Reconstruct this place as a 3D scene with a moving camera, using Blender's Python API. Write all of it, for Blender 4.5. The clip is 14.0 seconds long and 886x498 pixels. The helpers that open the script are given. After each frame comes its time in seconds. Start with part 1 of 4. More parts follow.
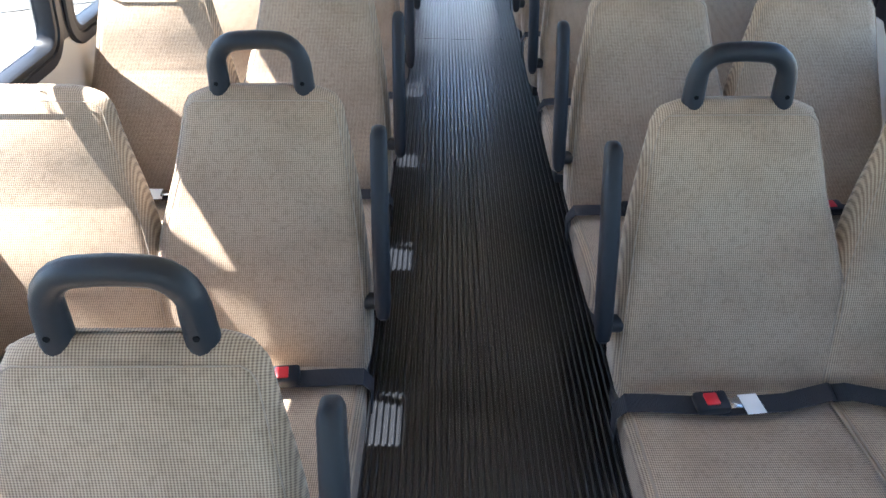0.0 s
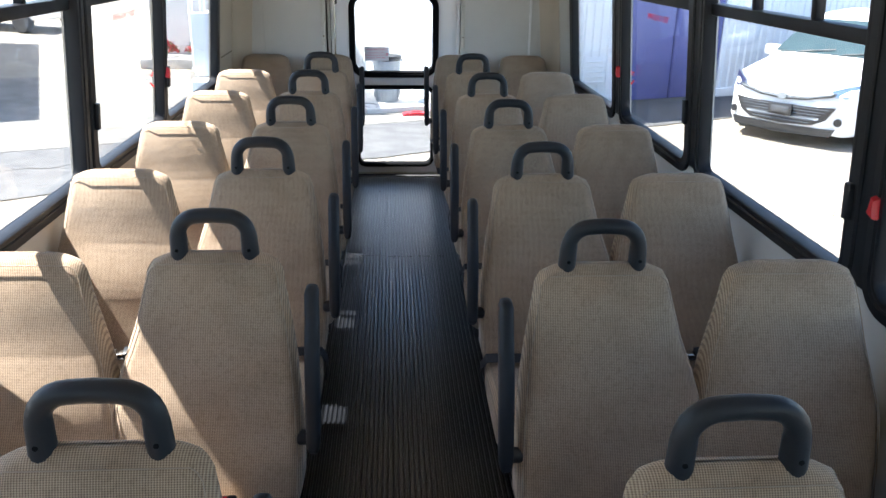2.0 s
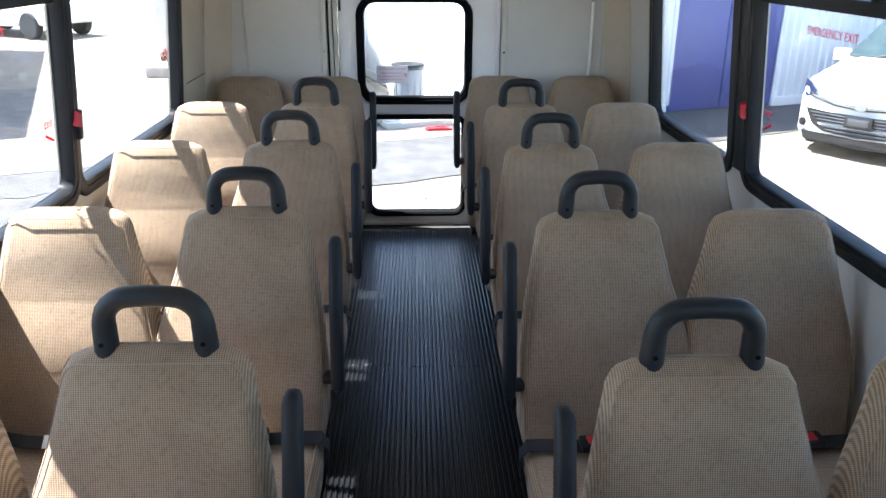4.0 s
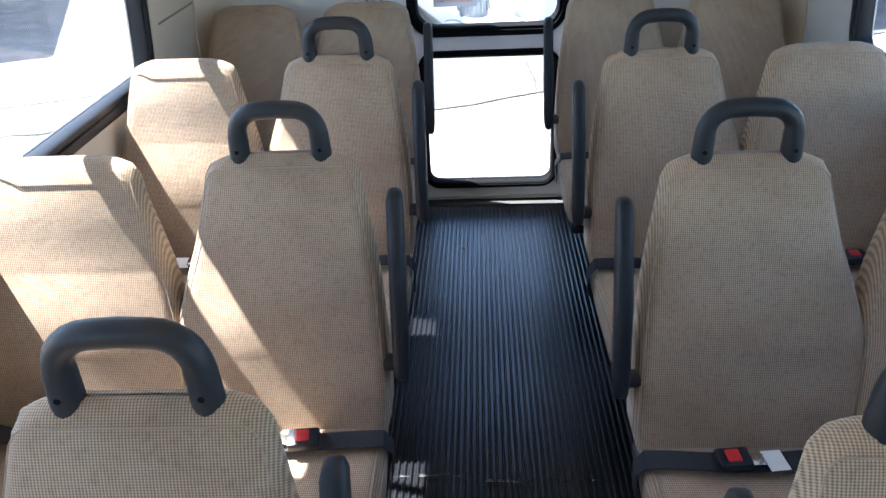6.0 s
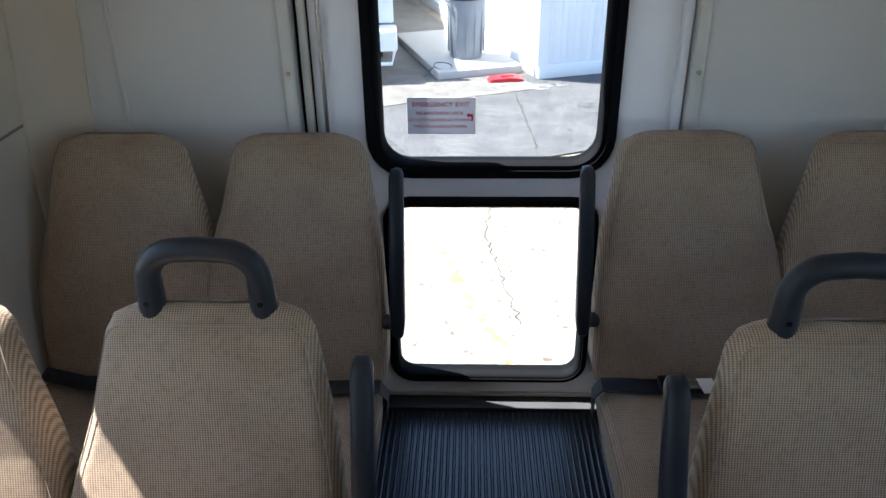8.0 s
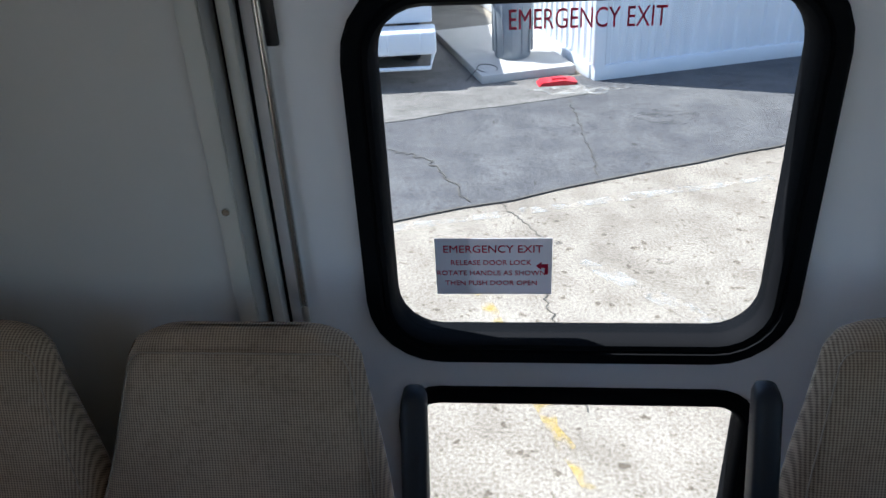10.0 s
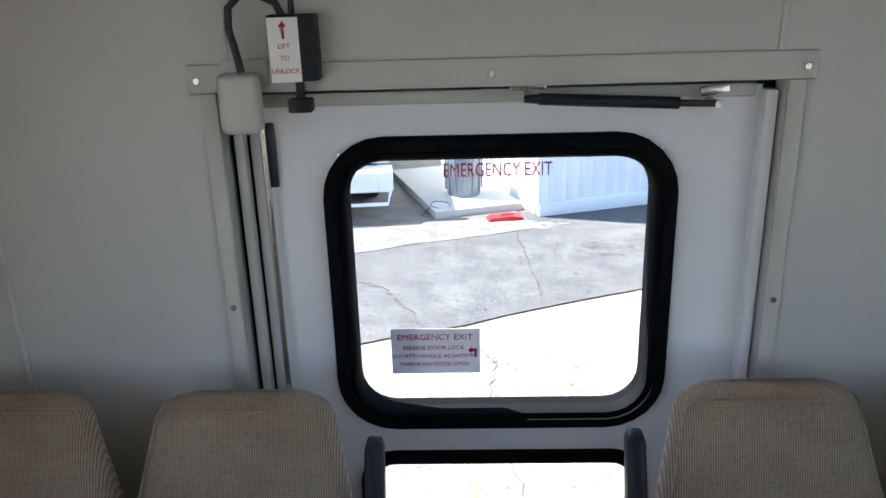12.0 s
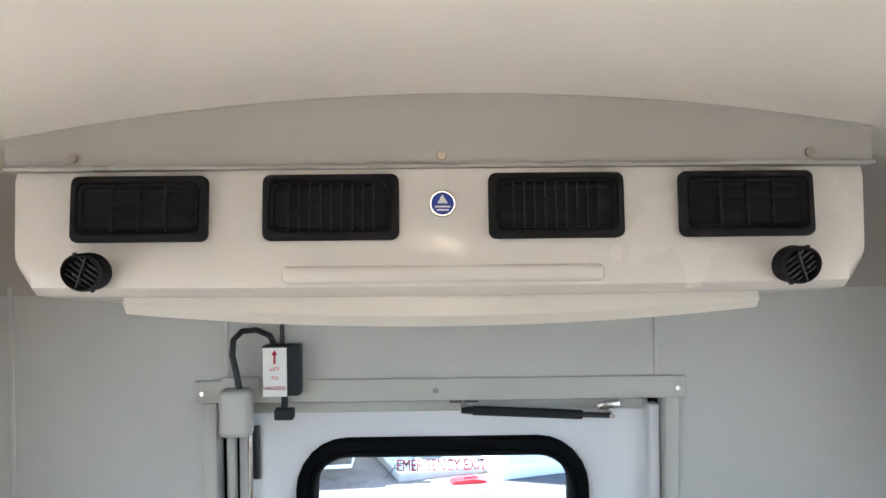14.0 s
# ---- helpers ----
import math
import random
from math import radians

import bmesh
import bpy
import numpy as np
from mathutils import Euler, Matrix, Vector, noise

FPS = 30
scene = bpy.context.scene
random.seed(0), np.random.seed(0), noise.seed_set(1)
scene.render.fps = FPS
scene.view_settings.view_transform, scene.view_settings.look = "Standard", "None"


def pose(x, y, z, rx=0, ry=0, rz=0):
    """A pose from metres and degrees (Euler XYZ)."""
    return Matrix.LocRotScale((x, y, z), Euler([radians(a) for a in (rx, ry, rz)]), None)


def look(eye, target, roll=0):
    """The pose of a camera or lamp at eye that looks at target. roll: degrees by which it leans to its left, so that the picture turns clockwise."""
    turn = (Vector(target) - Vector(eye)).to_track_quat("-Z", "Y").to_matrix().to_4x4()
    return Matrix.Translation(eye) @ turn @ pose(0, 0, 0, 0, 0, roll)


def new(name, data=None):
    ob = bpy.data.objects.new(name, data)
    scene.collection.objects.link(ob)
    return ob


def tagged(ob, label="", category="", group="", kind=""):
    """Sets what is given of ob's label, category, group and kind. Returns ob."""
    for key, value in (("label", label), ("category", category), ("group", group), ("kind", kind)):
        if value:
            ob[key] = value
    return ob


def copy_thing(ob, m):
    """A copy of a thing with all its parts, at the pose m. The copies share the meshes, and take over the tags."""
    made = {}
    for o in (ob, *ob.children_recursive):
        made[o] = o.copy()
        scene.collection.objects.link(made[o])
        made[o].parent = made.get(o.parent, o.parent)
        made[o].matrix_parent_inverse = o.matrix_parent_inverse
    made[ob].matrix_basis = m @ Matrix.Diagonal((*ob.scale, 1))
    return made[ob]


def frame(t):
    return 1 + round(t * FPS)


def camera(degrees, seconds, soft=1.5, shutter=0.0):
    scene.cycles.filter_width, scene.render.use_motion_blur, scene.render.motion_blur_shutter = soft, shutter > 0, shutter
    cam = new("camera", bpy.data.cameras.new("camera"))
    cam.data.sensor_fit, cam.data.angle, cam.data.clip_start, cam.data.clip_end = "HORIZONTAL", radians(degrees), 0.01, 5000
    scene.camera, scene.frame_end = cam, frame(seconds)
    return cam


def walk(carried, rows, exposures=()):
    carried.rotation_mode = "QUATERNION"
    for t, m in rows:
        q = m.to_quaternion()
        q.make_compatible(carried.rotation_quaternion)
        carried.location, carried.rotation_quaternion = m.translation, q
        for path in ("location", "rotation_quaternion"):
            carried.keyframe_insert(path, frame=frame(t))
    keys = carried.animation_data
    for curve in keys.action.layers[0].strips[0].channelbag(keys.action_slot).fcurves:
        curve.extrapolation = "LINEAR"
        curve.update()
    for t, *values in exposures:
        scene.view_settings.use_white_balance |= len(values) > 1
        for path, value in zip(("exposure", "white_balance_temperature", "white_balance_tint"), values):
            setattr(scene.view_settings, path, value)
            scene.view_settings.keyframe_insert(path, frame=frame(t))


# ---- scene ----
cam = camera(59.9, 14.0)
PATH = [
    (0, (-0.001, -0.026, 1.531), (-0.012, 1.64, 0.425), -0.4),
    (0.5, (0.013, -0.02, 1.580), (0.046, 1.734, 0.619), -0.9),
    (1, (-0.001, 0.065, 1.611), (0.087, 1.875, 0.766), -0.9),
    (1.5, (0.006, 0.195, 1.630), (0.142, 2.031, 0.849), -0.4),
    (2, (0.061, 0.466, 1.641), (0.189, 2.328, 0.920), 0.9),
    (2.5, (0.082, 0.759, 1.627), (0.168, 2.634, 0.938), 0.5),
    (3, (0.072, 1.113, 1.642), (0.179, 2.987, 0.953), 0.1),
    (5.5, (0.09, 2.778, 1.490), (0.021, 4.56, 0.585), -1.5),
    (6, (0.044, 3.098, 1.537), (-0.061, 4.844, 0.568), -2.7),
    (6.5, (0.024, 3.477, 1.550), (-0.052, 5.235, 0.599), -1.5),
    (7, (-0.007, 3.811, 1.548), (-0.112, 5.575, 0.611), -1.7),
    (7.5, (-0.03, 4.088, 1.557), (-0.11, 5.859, 0.633), -1.4),
    (8, (0.023, 4.378, 1.567), (-0.046, 6.144, 0.630), -0.8),
    (10.5, (-0.026, 5.374, 1.526), (-0.222, 7.113, 0.557), -3.4),
    (11, (-0.007, 5.381, 1.542), (-0.137, 7.146, 0.611), -2.9),
    (11.5, (0.042, 5.189, 1.586), (-0.066, 7.016, 0.778), -1.5),
    (12, (0.019, 4.927, 1.634), (-0.049, 6.815, 0.978), -1.7),
    (12.5, (-0.006, 4.71, 1.736), (0.009, 6.673, 1.351), -0.2),
    (13, (0.039, 4.595, 1.792), (0.094, 6.591, 1.678), 0.5),
    (13.5, (0.069, 4.544, 1.818), (0.114, 6.544, 1.802), -0.4),
    (14, (0.06, 4.586, 1.809), (0.086, 6.586, 1.790), -0.6),
]
EXPOSURES = [(0, 3.72, 6000, 10), (1.0, 3.45, 6150, 10), (2, 2.82, 6350, 10), (3.2, 2.78, 6350, 10), (5.3, 3.4, 6050, 10), (6.6, 3.35, 6000, 10), (7.0, 3.1, 6100, 10), (7.5, 2.65, 6150, 10), (8.2, 2.55, 6150, 10), (10.4, 1.6, 5750, 10), (11.4, 1.8, 5700, 10), (12.0, 2.65, 6150, 10), (12.5, 3.35, 6750, 10), (13.0, 3.95, 6150, 10), (13.4, 3.8, 5950, 10), (14, 3.5, 5900, 10)]
walk(cam, [(t, look(eye, target, roll)) for t, eye, target, roll in PATH], EXPOSURES)

# ---- light ----
SUN = Vector((1.0, -0.30, -1.78)).normalized()
world = bpy.data.worlds.new("world")
scene.world = world
world.use_nodes = True
sky = world.node_tree.nodes.new("ShaderNodeTexSky")
sky.sky_type = "NISHITA"
sky.sun_disc = False
sky.sun_elevation = math.asin(-SUN.z)
sky.sun_rotation = math.atan2(-SUN.x, -SUN.y)
world.node_tree.links.new(sky.outputs[0], world.node_tree.nodes["Background"].inputs[0])
world.node_tree.nodes["Background"].inputs[1].default_value = 0.125
sun = new("sun", bpy.data.lights.new("sun", "SUN"))
sun.data.energy = 5.0
sun.data.angle = radians(0.5)
sun.data.color = (1, 0.95, 0.88)
sun.matrix_world = look((0, 0, 10), Vector((0, 0, 10)) + SUN)


# ---- materials ----
class Nodes:
    """Short hand for building one node material."""

    def __init__(self, name, color=(0.5, 0.5, 0.5), rough=0.5, metal=0.0, spec=0.5):
        self.m = bpy.data.materials.new(name)
        self.m.use_nodes = True
        self.t = self.m.node_tree
        self.b = self.t.nodes["Principled BSDF"]
        self.b.inputs["Base Color"].default_value = (*color, 1)
        self.b.inputs["Roughness"].default_value = rough
        self.b.inputs["Metallic"].default_value = metal
        self.b.inputs["Specular IOR Level"].default_value = spec
        self.co = None

    def node(self, kind, **inputs):
        n = self.t.nodes.new(kind)
        for k, v in inputs.items():
            key = k.replace("_", " ")
            if isinstance(v, bpy.types.NodeSocket):
                self.t.links.new(v, n.inputs[key])
            else:
                n.inputs[key].default_value = v
        return n

    def coords(self):
        if self.co is None:
            self.co = self.t.nodes.new("ShaderNodeTexCoord").outputs["Object"]
        return self.co

    def noise(self, scale, detail=4.0, stretch=None):
        v = self.coords()
        if stretch:
            mp = self.t.nodes.new("ShaderNodeMapping")
            mp.inputs["Scale"].default_value = stretch
            self.t.links.new(v, mp.inputs["Vector"])
            v = mp.outputs[0]
        return self.node("ShaderNodeTexNoise", Vector=v, Scale=scale, Detail=detail).outputs[0]

    def ramp(self, fac, stops):
        r = self.t.nodes.new("ShaderNodeValToRGB")
        self.t.links.new(fac, r.inputs[0])
        while len(r.color_ramp.elements) < len(stops):
            r.color_ramp.elements.new(0.5)
        for e, (p, c) in zip(r.color_ramp.elements, stops):
            e.position = p
            e.color = (*c, 1) if len(c) == 3 else c
        return r.outputs[0]

    def math(self, op, a, b=0.5):
        n = self.t.nodes.new("ShaderNodeMath")
        n.operation = op
        for i, v in enumerate((a, b)):
            if isinstance(v, bpy.types.NodeSocket):
                self.t.links.new(v, n.inputs[i])
            else:
                n.inputs[i].default_value = v
        return n.outputs[0]

    def mix(self, fac, a, b, mode="MIX"):
        n = self.t.nodes.new("ShaderNodeMix")
        n.data_type = "RGBA"
        n.blend_type = mode
        for i, v in ((0, fac), (6, a), (7, b)):
            if isinstance(v, bpy.types.NodeSocket):
                self.t.links.new(v, n.inputs[i])
            elif i:
                n.inputs[i].default_value = (*v, 1)
            else:
                n.inputs[i].default_value = v
        return n.outputs[2]

    def color(self, socket):
        self.t.links.new(socket, self.b.inputs["Base Color"])
        return self

    def rough(self, socket):
        self.t.links.new(socket, self.b.inputs["Roughness"])
        return self

    def bump(self, height, strength=0.3, distance=0.002):
        n = self.node("ShaderNodeBump", Strength=strength, Distance=distance, Height=height)
        self.t.links.new(n.outputs[0], self.b.inputs["Normal"])
        return self


def speckled(name, color, rough=0.5, metal=0.0, amount=0.12, scale=6.0, grain=300.0, bump=0.15, spec=0.5):
    """A painted, moulded or worn surface: broad stains, fine grain, uneven gloss."""
    n = Nodes(name, color, rough, metal, spec)
    broad = n.noise(scale, 5)
    fine = n.noise(grain, 2)
    dark = tuple(c * (1 - amount) for c in color)
    light = tuple(min(1, c * (1 + amount)) for c in color)
    c = n.ramp(broad, ((0.3, dark), (0.7, light)))
    n.color(c)
    n.rough(n.ramp(broad, ((0.3, (max(0.03, rough - 0.08),) * 3), (0.7, (min(1, rough + 0.08),) * 3))))
    if bump:
        n.bump(fine, bump, 0.001)
    return n.m


def woven(name):
    """Tan and brown seat cloth: fine checked threads with faint soiling."""
    n = Nodes(name, rough=0.92, spec=0.2)
    sep = n.node("ShaderNodeSeparateXYZ", Vector=n.coords())
    wob = n.noise(25, 2)
    xs = n.math("ADD", n.math("MULTIPLY", sep.outputs[0], 2 * math.pi / 0.0042), n.math("MULTIPLY", wob, 1.2))
    up = n.math("ADD", sep.outputs[2], n.math("MULTIPLY", sep.outputs[1], 0.8))
    zs = n.math("ADD", n.math("MULTIPLY", up, 2 * math.pi / 0.0045), n.math("MULTIPLY", wob, 1.2))
    a = n.math("SINE", xs)
    b = n.math("SINE", zs)
    thread = n.math("ADD", n.math("ADD", n.math("MULTIPLY", a, 0.27), n.math("MULTIPLY", b, 0.20)), 0.5)
    weave = n.ramp(thread, ((0.12, (0.150, 0.112, 0.080)), (0.5, (0.322, 0.246, 0.175)), (0.88, (0.435, 0.337, 0.242))))
    soil = n.ramp(n.noise(7, 6), ((0.32, (0.80, 0.77, 0.75)), (0.6, (1.0, 1.0, 1.0))))
    flecks = n.ramp(n.noise(90, 2), ((0.30, (0.86, 0.85, 0.84)), (0.5, (1.0, 1.0, 1.0))))
    n.color(n.mix(1.0, n.mix(1.0, weave, soil, "MULTIPLY"), flecks, "MULTIPLY"))
    n.bump(n.math("ADD", thread, n.math("MULTIPLY", n.noise(16, 3), 5.0)), 0.35, 0.0012)
    n.b.inputs["Sheen Weight"].default_value = 0.15
    return n.m


def glazing(name, tint):
    """Thin clear glazing with a reflecting face."""
    m = bpy.data.materials.new(name)
    m.use_nodes = True
    t = m.node_tree
    t.nodes.remove(t.nodes["Principled BSDF"])
    clear = t.nodes.new("ShaderNodeBsdfTransparent")
    clear.inputs[0].default_value = (*tint, 1)
    gloss = t.nodes.new("ShaderNodeBsdfGlossy")
    gloss.inputs["Roughness"].default_value = 0.02
    edge = t.nodes.new("ShaderNodeLayerWeight")
    edge.inputs[0].default_value = 0.5
    power = t.nodes.new("ShaderNodeMath")
    power.operation = "POWER"
    power.inputs[1].default_value = 4.0
    fres = t.nodes.new("ShaderNodeMath")
    fres.operation = "MULTIPLY_ADD"
    fres.inputs[1].default_value = 0.4
    fres.inputs[2].default_value = 0.02
    t.links.new(edge.outputs["Facing"], power.inputs[0])
    t.links.new(power.outputs[0], fres.inputs[0])
    mixer = t.nodes.new("ShaderNodeMixShader")
    t.links.new(fres.outputs[0], mixer.inputs[0])
    t.links.new(clear.outputs[0], mixer.inputs[1])
    t.links.new(gloss.outputs[0], mixer.inputs[2])
    t.links.new(mixer.outputs[0], t.nodes["Material Output"].inputs[0])
    return m


def film(name, color):
    """Vinyl film on glass: part of the daylight behind it shines through."""
    n = Nodes(name, color, 0.5)
    back = n.t.nodes.new("ShaderNodeBsdfTranslucent")
    back.inputs[0].default_value = (*color, 1)
    mixer = n.t.nodes.new("ShaderNodeMixShader")
    mixer.inputs[0].default_value = 0.45
    n.t.links.new(n.b.outputs[0], mixer.inputs[1])
    n.t.links.new(back.outputs[0], mixer.inputs[2])
    n.t.links.new(mixer.outputs[0], n.t.nodes["Material Output"].inputs[0])
    return n.m


def ground_mat(name, base, dark, light, scale=1.2, cracks=0.0):
    n = Nodes(name, rough=0.9, spec=0.25)
    big = n.noise(scale * 0.35, 6)
    mid = n.noise(scale * 3, 6)
    fine = n.noise(60, 4)
    c = n.ramp(big, ((0.32, dark), (0.52, base), (0.7, light)))
    c = n.mix(0.55, c, n.ramp(mid, ((0.3, dark), (0.65, light))), "MIX")
    c = n.mix(1.0, c, n.ramp(fine, ((0.34, (0.62, 0.6, 0.57)), (0.6, (1.08, 1.08, 1.08)))), "MULTIPLY")
    n.color(c)
    spots = n.ramp(n.noise(scale * 14, 3), ((0.31, (0.5, 0.47, 0.43)), (0.38, (1.0, 1.0, 1.0))))
    n.color(n.mix(1.0, c, spots, "MULTIPLY"))
    n.bump(fine, 0.5, 0.01)
    return n.m


def worn_paint(name, color):
    """Road paint worn through in flakes."""
    n = Nodes(name, color, 0.8)
    n.t.links.new(n.ramp(n.noise(9, 8), ((0.47, (0, 0, 0)), (0.66, (0.32, 0.32, 0.32)))), n.b.inputs["Alpha"])
    return n.m


FABRIC = woven("seat_cloth")
PIPING = speckled("piping", (0.27, 0.215, 0.16), 0.8)
RUBBER = speckled("black_grip", (0.012, 0.015, 0.020), 0.45, bump=0.2, grain=900, spec=0.3)
ARMPAD = speckled("arm_pad", (0.012, 0.014, 0.018), 0.5, bump=0.2, grain=900, spec=0.3)
BLACKFRAME = speckled("black_frame", (0.010, 0.012, 0.016), 0.42, spec=0.3)
GASKET = speckled("gasket", (0.0048, 0.0054, 0.0066), 0.8, spec=0.06)
WEBBING = Nodes("webbing", (0.012, 0.013, 0.017), 0.75)
WEBBING.bump(WEBBING.math("SINE", WEBBING.math("MULTIPLY", WEBBING.node("ShaderNodeSeparateXYZ", Vector=WEBBING.coords()).outputs[0], 2500.0)), 0.4, 0.0008)
WEBBING = WEBBING.m
RED = speckled("red_plastic", (0.50, 0.015, 0.025), 0.4)
SEAM = speckled("panel_seam", (0.16, 0.14, 0.115), 0.7)
DULLGREY = speckled("dull_grey_rubber", (0.05, 0.052, 0.055), 0.8, spec=0.15)
TAG = speckled("white_tag", (0.72, 0.72, 0.7), 0.7)
STEEL = speckled("bright_steel", (0.62, 0.62, 0.6), 0.25, 1.0, amount=0.15)
DARKSTEEL = speckled("dark_steel", (0.03, 0.03, 0.032), 0.5, 0.2)
WALL = speckled("wall_panel", (0.49, 0.49, 0.48), 0.42, amount=0.05, scale=3, grain=500, bump=0.12)
SIDEWALL = speckled("side_panel", (0.46, 0.41, 0.34), 0.5, amount=0.06, scale=3, grain=500, bump=0.12)
CEIL = speckled("headliner", (0.86, 0.81, 0.735), 0.42, amount=0.04, scale=2, grain=400, bump=0.06)
DOORPAINT = speckled("door_paint", (0.72, 0.73, 0.77), 0.38, amount=0.04, scale=3, grain=400, bump=0.08)
TRIM = speckled("grey_trim", (0.47, 0.47, 0.44), 0.4, amount=0.06)
ALU = speckled("aluminium", (0.66, 0.67, 0.68), 0.35, 0.6, amount=0.06)
COVER = speckled("cream_moulding", (0.68, 0.645, 0.595), 0.22, amount=0.03, scale=3, grain=600, bump=0.05)
FASCIA = speckled("grey_fascia", (0.42, 0.40, 0.365), 0.35, amount=0.04, scale=3)
BOLT = speckled("dull_bolt", (0.42, 0.36, 0.30), 0.32, 1.0)
VENT = speckled("vent_black", (0.009, 0.009, 0.010), 0.65, spec=0.2)
BADGE = speckled("blue_badge", (0.02, 0.05, 0.32), 0.55)
WHITE = speckled("white_print", (0.8, 0.8, 0.8), 0.5, amount=0.04)
LABELGREY = film("decal_silver", (0.56, 0.56, 0.60))
LETTER = film("red_letter", (0.55, 0.02, 0.07))
BRIGHTRED = film("bright_red_letter", (0.75, 0.03, 0.04))
INK = speckled("ink", (0.05, 0.05, 0.06), 0.6)
GLASS = glazing("window_glass", (0.80, 0.82, 0.825))
FLOORMAT = Nodes("ribbed_rubber", rough=0.29, spec=0.5)
FLOORMAT.color(FLOORMAT.ramp(FLOORMAT.noise(3, 6), ((0.3, (0.0028, 0.0034, 0.0048)), (0.7, (0.0055, 0.0064, 0.0085)))))
FLOORMAT = FLOORMAT.m
GROUNDMAT = ground_mat("concrete", (0.305, 0.265, 0.215), (0.20, 0.172, 0.14), (0.37, 0.33, 0.275))
ASPHALT = ground_mat("asphalt", (0.115, 0.115, 0.118), (0.075, 0.075, 0.08), (0.15, 0.148, 0.145))
ASPHALT_OLD = ground_mat("old_asphalt", (0.20, 0.19, 0.172), (0.13, 0.122, 0.112), (0.255, 0.24, 0.22))
CRACK = Nodes("crack", (0.10, 0.09, 0.075), 0.95).m
ROADWHITE = worn_paint("worn_white", (0.55, 0.53, 0.48))
ROADYELLOW = worn_paint("worn_yellow", (0.62, 0.42, 0.06))
SHEETMETAL = speckled("white_sheet_metal", (0.72, 0.74, 0.76), 0.5, amount=0.06, scale=1.5)
PURPLE = speckled("blue_violet_paint", (0.10, 0.11, 0.30), 0.5, amount=0.12, scale=1.0)
CARPAINT = speckled("white_car_paint", (0.78, 0.78, 0.78), 0.18, amount=0.02)
CARBLACK = speckled("car_black", (0.02, 0.02, 0.022), 0.35)
GRILLEBAR = speckled("grille_bar", (0.10, 0.105, 0.115), 0.35, 0.4)
CARGLASS = speckled("car_glass", (0.035, 0.058, 0.062), 0.10)
CHROME = speckled("chrome", (0.7, 0.7, 0.72), 0.15, 1.0)
TYRE = speckled("tyre", (0.025, 0.025, 0.026), 0.85)
BINGREY = speckled("grey_plastic", (0.22, 0.24, 0.26), 0.6)
STUCCO = speckled("white_stucco", (0.74, 0.72, 0.69), 0.9, amount=0.05, grain=80, bump=0.4)
KERBSTONE = speckled("kerb_concrete", (0.45, 0.43, 0.40), 0.9, amount=0.1)
PETAL = speckled("red_petals", (0.45, 0.03, 0.04), 0.7)
LEAF = speckled("leaf", (0.05, 0.09, 0.03), 0.7)
LAMP = Nodes("lit_lens", (0.9, 0.85, 0.75), 0.4)
LAMP.b.inputs["Emission Color"].default_value = (1.0, 0.78, 0.54, 1)
LAMP.b.inputs["Emission Strength"].default_value = 3.0
LAMP = LAMP.m


# ---- mesh helpers ----
def part(name, bm, material, parent=None, label="", smooth=True):
    """Links a bmesh as one mesh object, under a thing or a part when one is given."""
    bmesh.ops.recalc_face_normals(bm, faces=bm.faces)
    me = bpy.data.meshes.new(name)
    bm.to_mesh(me)
    bm.free()
    me.materials.append(material)
    if smooth:
        me.polygons.foreach_set("use_smooth", [True] * len(me.polygons))
        me.set_sharp_from_angle(angle=radians(38))
    ob = new(name, me)
    if parent:
        ob.parent = parent
    if label:
        tagged(ob, label=label)
    return ob


def thing(name, label, category, x=0, y=0, z=0, rz=0, group="", kind=""):
    ob = new(name)
    ob.matrix_world = pose(x, y, z, 0, 0, rz)
    ob.empty_display_size = 0.1
    return tagged(ob, label, category, group, kind)


def add_box(bm, x0, x1, y0, y1, z0, z1, bevel=0.0, seg=2):
    m = Matrix.Translation(((x0 + x1) / 2, (y0 + y1) / 2, (z0 + z1) / 2)) @ Matrix.Diagonal((x1 - x0, y1 - y0, z1 - z0, 1))
    made = bmesh.ops.create_cube(bm, size=1, matrix=m)["verts"]
    if bevel:
        edges = list({e for v in made for e in v.link_edges})
        bmesh.ops.bevel(bm, geom=edges, offset=bevel, segments=seg, profile=0.5, affect="EDGES")
    return bm


def box(x0, x1, y0, y1, z0, z1, bevel=0.0, seg=2):
    return add_box(bmesh.new(), x0, x1, y0, y1, z0, z1, bevel, seg)


def loft(bm, rings, cap=True, closed=True):
    """Skins a list of rings of points, all of one length."""
    made = [[bm.verts.new(p) for p in ring] for ring in rings]
    n = len(made[0])
    for a, b in zip(made, made[1:]):
        for i in range(n if closed else n - 1):
            bm.faces.new((a[i], a[(i + 1) % n], b[(i + 1) % n], b[i]))
    if cap:
        bm.faces.new(list(reversed(made[0])))
        bm.faces.new(made[-1])
    return bm


def tube(bm, points, radius, sides=10, flat=1.0):
    """A round bar along points; flat squeezes it along its second axis."""
    pts = [Vector(p) for p in points]
    rings, ref = [], None
    for i, p in enumerate(pts):
        d = (pts[min(i + 1, len(pts) - 1)] - pts[max(i - 1, 0)]).normalized()
        if ref is None:
            ref = Vector((0, 1, 0)) if abs(d.y) < 0.9 else Vector((1, 0, 0))
        u = (ref - d * ref.dot(d)).normalized()
        ref = u
        v = d.cross(u)
        r = radius[i] if isinstance(radius, (list, tuple)) else radius
        rings.append([p + r * (flat * math.cos(k * 2 * math.pi / sides) * u + math.sin(k * 2 * math.pi / sides) * v) for k in range(sides)])
    return loft(bm, rings)


